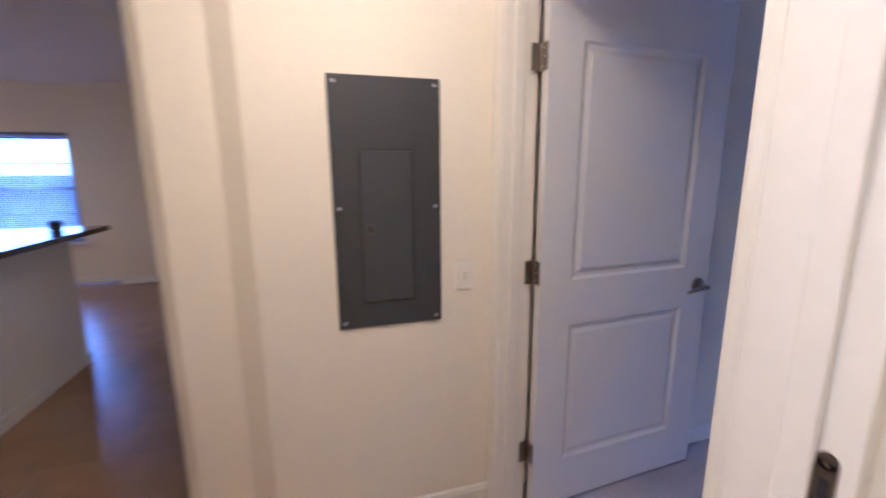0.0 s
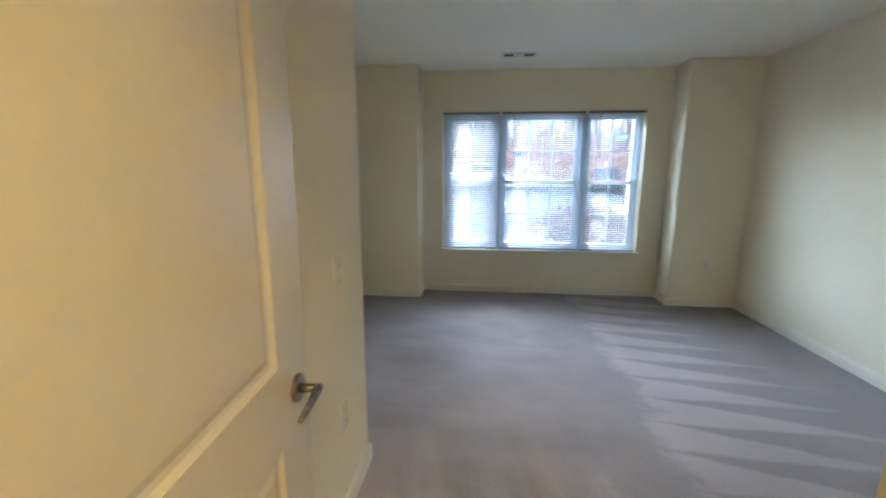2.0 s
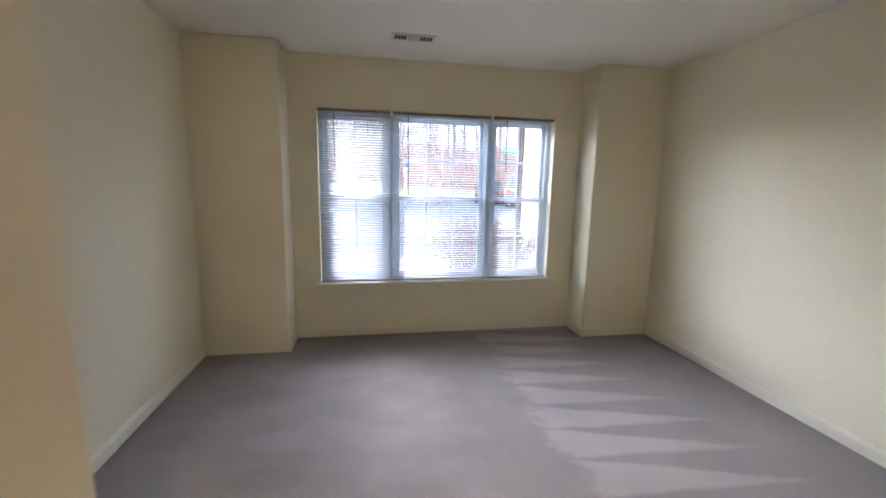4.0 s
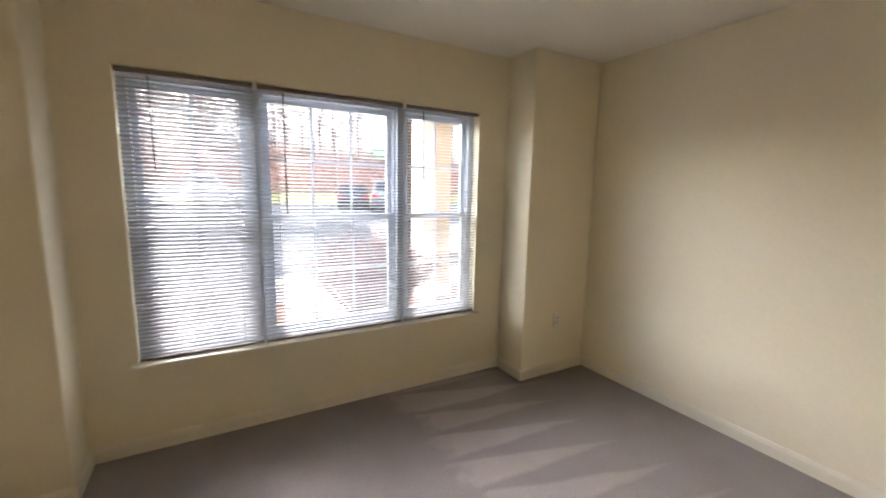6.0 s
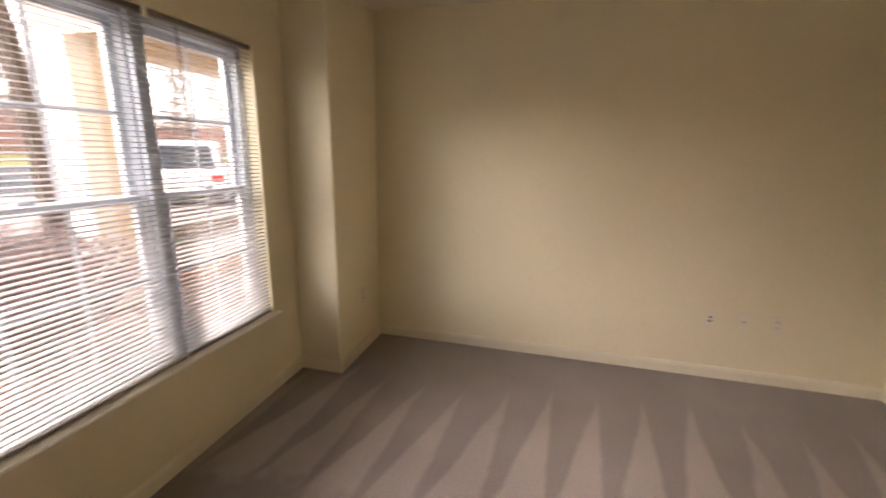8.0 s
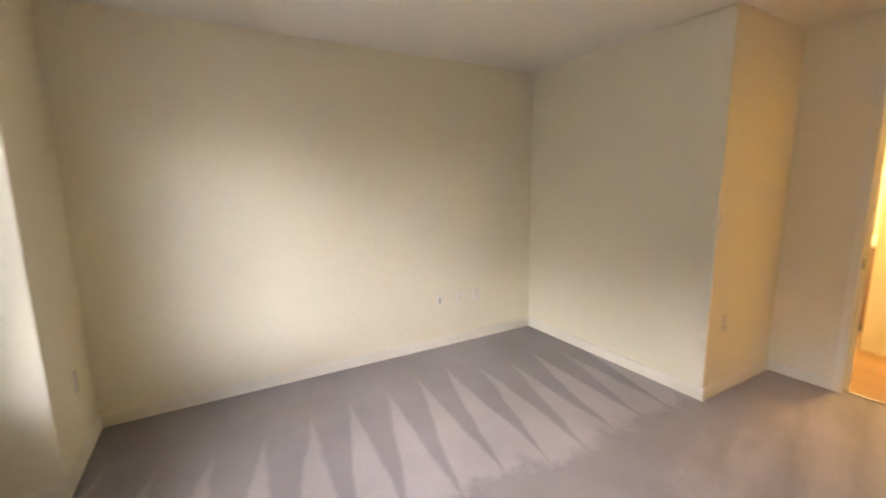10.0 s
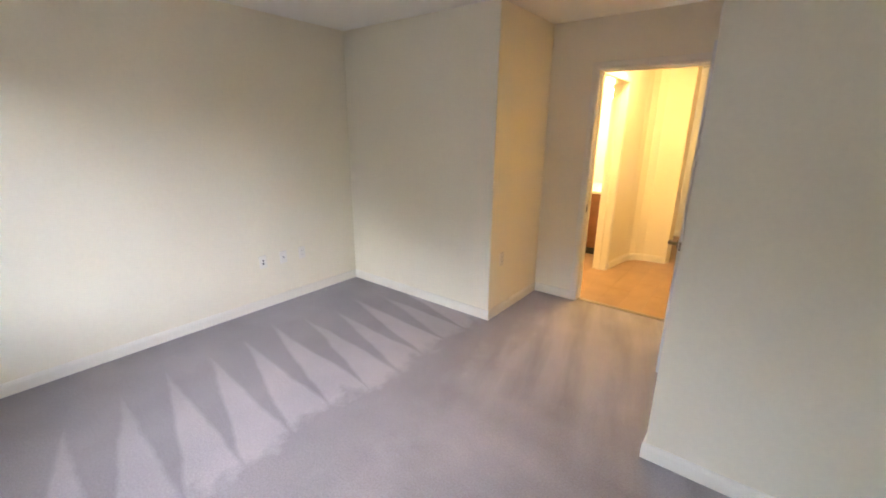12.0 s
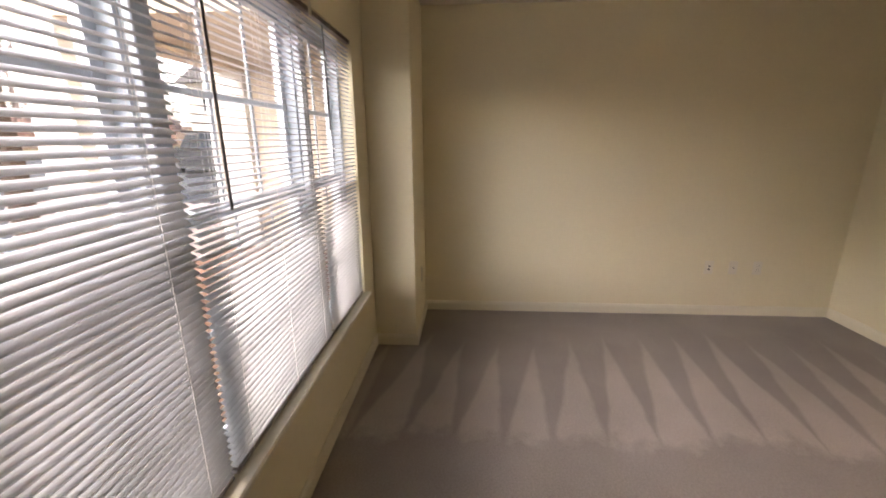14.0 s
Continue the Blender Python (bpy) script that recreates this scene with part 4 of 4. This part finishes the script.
for k in range(14):
    x, y = rnd.uniform(30, 60), rnd.uniform(6, 40)
    copy_thing(TREES[k % 3], pose(x, y, ground_z(x, y), 0, 0, rnd.uniform(0, 360)) @ Matrix.Scale(rnd.uniform(0.7, 1.0), 4))

# thicket at the foot of the wood
vs, fs = [], []
for k in range(26000):
    y = 34.5 + abs(rnd.gauss(0, 7))
    x = rnd.uniform(-0.6, 1.35) * y
    top_z = (1.2 + 2.2 * noise.noise((x * 0.16, y * 0.2, 0)) + 1.3 * rnd.random()) * (1.0 + (y - 34) * 0.05)
    p = Vector((x, y, ground_z(x, y) + max(0.05, rnd.random() * top_z)))
    d = Vector((rnd.uniform(-1, 1), rnd.uniform(-1, 1), rnd.uniform(-0.2, 1.4))).normalized() * rnd.uniform(0.25, 0.7)
    w = d.orthogonal().normalized() * rnd.uniform(0.02, 0.085)
    i = len(vs)
    vs += [p - w, p + w, p + d]
    fs.append((i, i + 1, i + 2))
me = bpy.data.meshes.new("thicket")
me.from_pydata(vs, [], fs)
me.materials.append(M_SHRUB)
tagged(new("thicket", me), "rust-brown winter thicket along the wood's edge", "thicket", kind="stuff")

# far wood: a haze of bare twigs behind the nearer trees
vs, fs = [], []
for k in range(150000):
    y = rnd.uniform(50, 74)
    x = rnd.uniform(-0.6, 1.4) * y
    p = Vector((x, y, ground_z(x, y) + (rnd.random() ** 1.7) * (14.0 + 4.0 * noise.noise((x * 0.12, y * 0.1, 3)))))
    d = Vector((rnd.uniform(-0.7, 0.7), rnd.uniform(-0.5, 0.5), rnd.uniform(0.2, 1.3))).normalized() * rnd.uniform(0.6, 2.2)
    w = d.orthogonal().normalized() * rnd.uniform(0.02, 0.07)
    i = len(vs)
    vs += [p - w, p + w, p + d]
    fs.append((i, i + 1, i + 2))
me = bpy.data.meshes.new("far_wood")
me.from_pydata(vs, [], fs)
me.materials.append(M_TWIG)
tagged(new("far_wood", me), "hazy pinkish-brown bare winter wood", "woods", kind="stuff")

# hedge shrub below the window
bush = thing("barberry_bush", (0.85, 2.35, -0.14), "twiggy reddish-brown clipped shrub in the mulch bed", "bush")
stems, leaves = bmesh.new(), bmesh.new()
rnd = random.Random(9)
for k in range(230):
    a, u = rnd.uniform(0, 2 * math.pi), rnd.random() ** 0.5
    tip = Vector((math.cos(a) * u * 0.90, math.sin(a) * u * 0.70, 1.04 - 0.36 * u * u + rnd.uniform(-0.10, 0.06)))
    foot = Vector((tip.x * 0.22, tip.y * 0.22, -0.02))
    mid = foot.lerp(tip, 0.5) + Vector((rnd.uniform(-1, 1), rnd.uniform(-1, 1), 0)) * 0.06
    rod(stems, foot, mid, 0.007, 0.005, 4, caps=False)
    rod(stems, mid, tip, 0.005, 0.002, 4, caps=False)
    for j in range(7):
        q = mid.lerp(tip, rnd.random())
        e = q + Vector((rnd.uniform(-1, 1), rnd.uniform(-1, 1), rnd.uniform(-0.2, 1))).normalized() * rnd.uniform(0.05, 0.14)
        rod(stems, q, e, 0.0025, 0.001, 3, caps=False)
        for i in range(6):
            c = q.lerp(e, rnd.random())
            s = rnd.uniform(0.012, 0.026)
            u1 = Vector((rnd.uniform(-1, 1), rnd.uniform(-1, 1), rnd.uniform(-1, 1))).normalized()
            w1 = u1.orthogonal().normalized()
            leaves.faces.new([leaves.verts.new(c + v) for v in (-u1 * s, w1 * s * 0.6, u1 * s, -w1 * s * 0.6)])
part("stems", stems, M_TWIG, bush)
part("leaves", leaves, M_BUSHLEAF, bush, "small dark red winter leaves")

# young tree just outside, in a round pit in the walk
setting("tree_pit_ground", rod(bmesh.new(), (2.02, 3.86, -0.12), (2.02, 3.86, -0.098), 0.46, 0.42, 18), M_MULCH, "round bark mulch pit under the tree", "ground")
young = thing("young_tree", (2.02, 3.86, -0.10), "dark brown bare tree beside the porch column", "tree")
tr, tw = bare_tree(81, 8.5, 0.5, 0.0140)
part("trunk", tr, M_DARKBARK, young)
part("crown", tw, M_TWIG, young, "bare twigs")

# signs
sp = thing("street_sign", (4.3, 10.2, ground_z(4.3, 10.2) - 0.02), "dark pole with two green street name blades", "street sign")
part("pole", rod(bmesh.new(), (0, 0, 0), (0, 0, 4.4), 0.10, 0.085, 14), M_POLE, sp)
part("pole_base", rod(bmesh.new(), (0, 0, 0), (0, 0, 0.35), 0.14, 0.10, 14), M_POLE, sp)
for z, a, b in ((2.42, (-0.62, -0.01), (-0.07, 0.01)), (2.66, (0.05, -0.01), (0.45, 0.01))):
    bl = part("name_blade", block(a[0], b[0], a[1], b[1], z, z + 0.22, 0.004, 1), M_SIGNG, sp, "green street name blade")
    part("lettering_bar", block(a[0] + 0.08, b[0] - 0.06, a[1] - 0.003, a[1] - 0.001, z + 0.08, z + 0.15), M_SIGNW, bl, "white lettering too small to read")
ps = thing("parking_sign", (1.18, 20.0, ground_z(1.18, 20.0) - 0.02), "blue and white parking sign on a thin post", "sign")
part("post", rod(bmesh.new(), (0, 0, 0), (0, 0, 2.45), 0.03, sides=10), M_COLW, ps)
part("sign_panel", block(-0.14, 0.14, -0.035, -0.031, 1.98, 2.42), M_SIGNB, ps, "blue sign face")
part("sign_border", block(-0.11, 0.11, -0.039, -0.036, 2.00, 2.07), M_SIGNW, ps)


def car(place, turn, paint, label, pickup=False, length=4.6, height=1.68):
    """A car, nose along local x. Body shell, cabin with glass, four wheels, lamps."""
    c = thing("parked_car", place, label, "car", "parked cars", turn=turn)
    h, w = height, 0.90
    L = length / 2
    bm = bmesh.new()
    belt = h * 0.58
    prism(bm, [(-L, 0.42), (-L + 0.05, 0.28), (L - 0.1, 0.26), (L, 0.42), (L - 0.02, 0.72), (L - 0.35, belt - 0.06), (L - 1.15, belt + 0.02), (-L + 0.10, belt + 0.02), (-L, belt - 0.10)], -w, w, 1)
    bevelled(bm, 0.05, 2)
    body = part("body", bm, paint, c, smooth=False)
    r0, r1, f0, f1 = (-0.3, -0.1, L - 1.15, L - 1.75) if pickup else (-L + 0.10, -L + 0.50, L - 1.15, L - 1.95)
    lo = [(r0, -w + 0.05), (f0, -w + 0.05), (f0, w - 0.05), (r0, w - 0.05)]
    hi = [(r1, -w + 0.22), (f1, -w + 0.22), (f1, w - 0.22), (r1, w - 0.22)]
    bm = bmesh.new()
    a = [bm.verts.new((x, y, belt)) for x, y in lo]
    b = [bm.verts.new((x, y, h)) for x, y in hi]
    for k in range(4):
        bm.faces.new((a[k], a[(k + 1) % 4], b[(k + 1) % 4], b[k]))
    bm.faces.new(b)
    bevelled(bm, 0.04, 2)
    cabin = part("cabin", bm, paint, c)
    for k in range(4):
        p, q, s, t = (Vector((*lo[k], belt)), Vector((*lo[(k + 1) % 4], belt)), Vector((*hi[(k + 1) % 4], h)), Vector((*hi[k], h)))
        nrm = (q - p).cross(t - p).normalized()
        spans = ((0.07, 0.36), (0.40, 0.70), (0.74, 0.93)) if k in (0, 2) and not pickup else (((0.08, 0.48), (0.53, 0.92)) if k in (0, 2) else ((0.08, 0.92),))
        for u0, u1 in spans:
            def at(u, v):
                return p.lerp(q, u).lerp(t.lerp(s, u), v)
            bm = bmesh.new()
            quad = [at(u0, 0.10), at(u1, 0.10), at(u1, 0.84), at(u0, 0.84)]
            lo4 = [bm.verts.new(v + nrm * 0.002) for v in quad]
            hi4 = [bm.verts.new(v + nrm * 0.010) for v in quad]
            bm.faces.new(hi4)
            for i in range(4):
                bm.faces.new((lo4[i], lo4[(i + 1) % 4], hi4[(i + 1) % 4], hi4[i]))
            part("window", bm, M_CARGLASS, cabin, "dark tinted car glass")
    for x in (-L + 0.85, L - 0.90):
        for s in (-1, 1):
            wl = part("wheel", bevelled(rod(bmesh.new(), (x, s * (w - 0.20), 0.34), (x, s * (w + 0.015), 0.34), 0.34, sides=20), 0.02, 1), M_TYRE, c, "black tyre")
            part("rim", rod(bmesh.new(), (x, s * (w + 0.016), 0.34), (x, s * (w + 0.024), 0.34), 0.21, 0.19, 14), M_RIM, wl, "alloy rim")
    for s in (-1, 1):
        part("tail_lamp", block(-L - 0.012, -L + 0.10, s * 0.72 - 0.14, s * 0.72 + 0.14, belt - 0.24, belt - 0.06, 0.01, 1), M_TAIL, c, "red tail lamp")
        part("headlamp", block(L - 0.16, L + 0.004, s * 0.66 - 0.16, s * 0.66 + 0.16, 0.58, 0.72, 0.01, 1), M_HEAD, c, "clear headlamp")
        part("mirror", block(f0 - 0.25, f0 - 0.10, s * (w + 0.07) - 0.08, s * (w + 0.07) + 0.08, belt + 0.02, belt + 0.15, 0.02, 1), paint, c)
    part("bumper", block(-L - 0.04, -L + 0.02, -w + 0.08, w - 0.08, 0.34, 0.52, 0.02, 1), M_TYRE, c, "dark rear bumper")
    part("number_plate", block(-L - 0.012, -L - 0.002, -0.16, 0.16, 0.62, 0.74), M_SIGNW, c)
    return c


def parked(x, y, turn, *rest, **more):
    return car((x, y, ground_z(x, y) - 0.005), turn, *rest, **more)


parked(8.3, 20.5, 70, M_CARS, "silver-grey sport utility car parked tail-on", height=1.72)
parked(7.0, 23.0, 74, M_CARD, "dark low car parked beyond the island", height=1.45)
parked(8.45, 8.55, 40, M_CARW, "white sport utility car parked beside the porch", height=1.72)
parked(-1.6, 25.0, 4, M_CARW, "white pickup truck parked side-on", pickup=True, length=5.4, height=1.78)
parked(-7.5, 24.6, 2, M_CARW, "white car parked side-on", length=4.5, height=1.5)
parked(16.4, 10.9, 60, M_CARD, "dark pickup truck parked near the far building", pickup=True, length=5.3, height=1.8)

house = thing("apartment_building", (30.0, 12.0, ground_z(30, 12) - 0.1), "cream sided apartment building with a gabled roof", "building")
part("wall", block(0, 12, 0, 9, 0, 5.8), M_STUCCO, house)
bm = bmesh.new()
prism(bm, [(-0.6, 5.7), (9.6, 5.7), (4.5, 9.0)], -0.5, 12.5, 0)
part("roof", bm, M_ROOF, house)
for y in (1.0, 3.8, 6.6):
    for z in (0.9, 3.6):
        wdw = part("window", block(-0.05, -0.004, y, y + 1.3, z, z + 1.4), M_COLW, house, "white framed window")
        part("pane", block(-0.06, -0.051, y + 0.08, y + 1.22, z + 0.08, z + 1.32), M_CARGLASS, wdw)

# ---- floor planks of the hall, laid along the hall ----
plank_meshes = []
for length in (1.215, 0.80, 0.50):
    plank_meshes.append((length, mesh_of("plank", block(0, 0.190, 0, length - 0.0015, -0.011, 0.0, 0.0012, 1), M_WOOD)))
hall_floor = bpy.data.objects["floor_hall"]
rnd = random.Random(3)
for i in range(24):
    x = -4.3 + i * 0.1915
    y = -4.388
    first = True
    while y > -8.0:
        length, me = plank_meshes[rnd.randrange(3)] if first else plank_meshes[0]
        first = False
        y -= length
        p = new("plank", me)
        p.parent = hall_floor
        p.location = (x, y, 0)
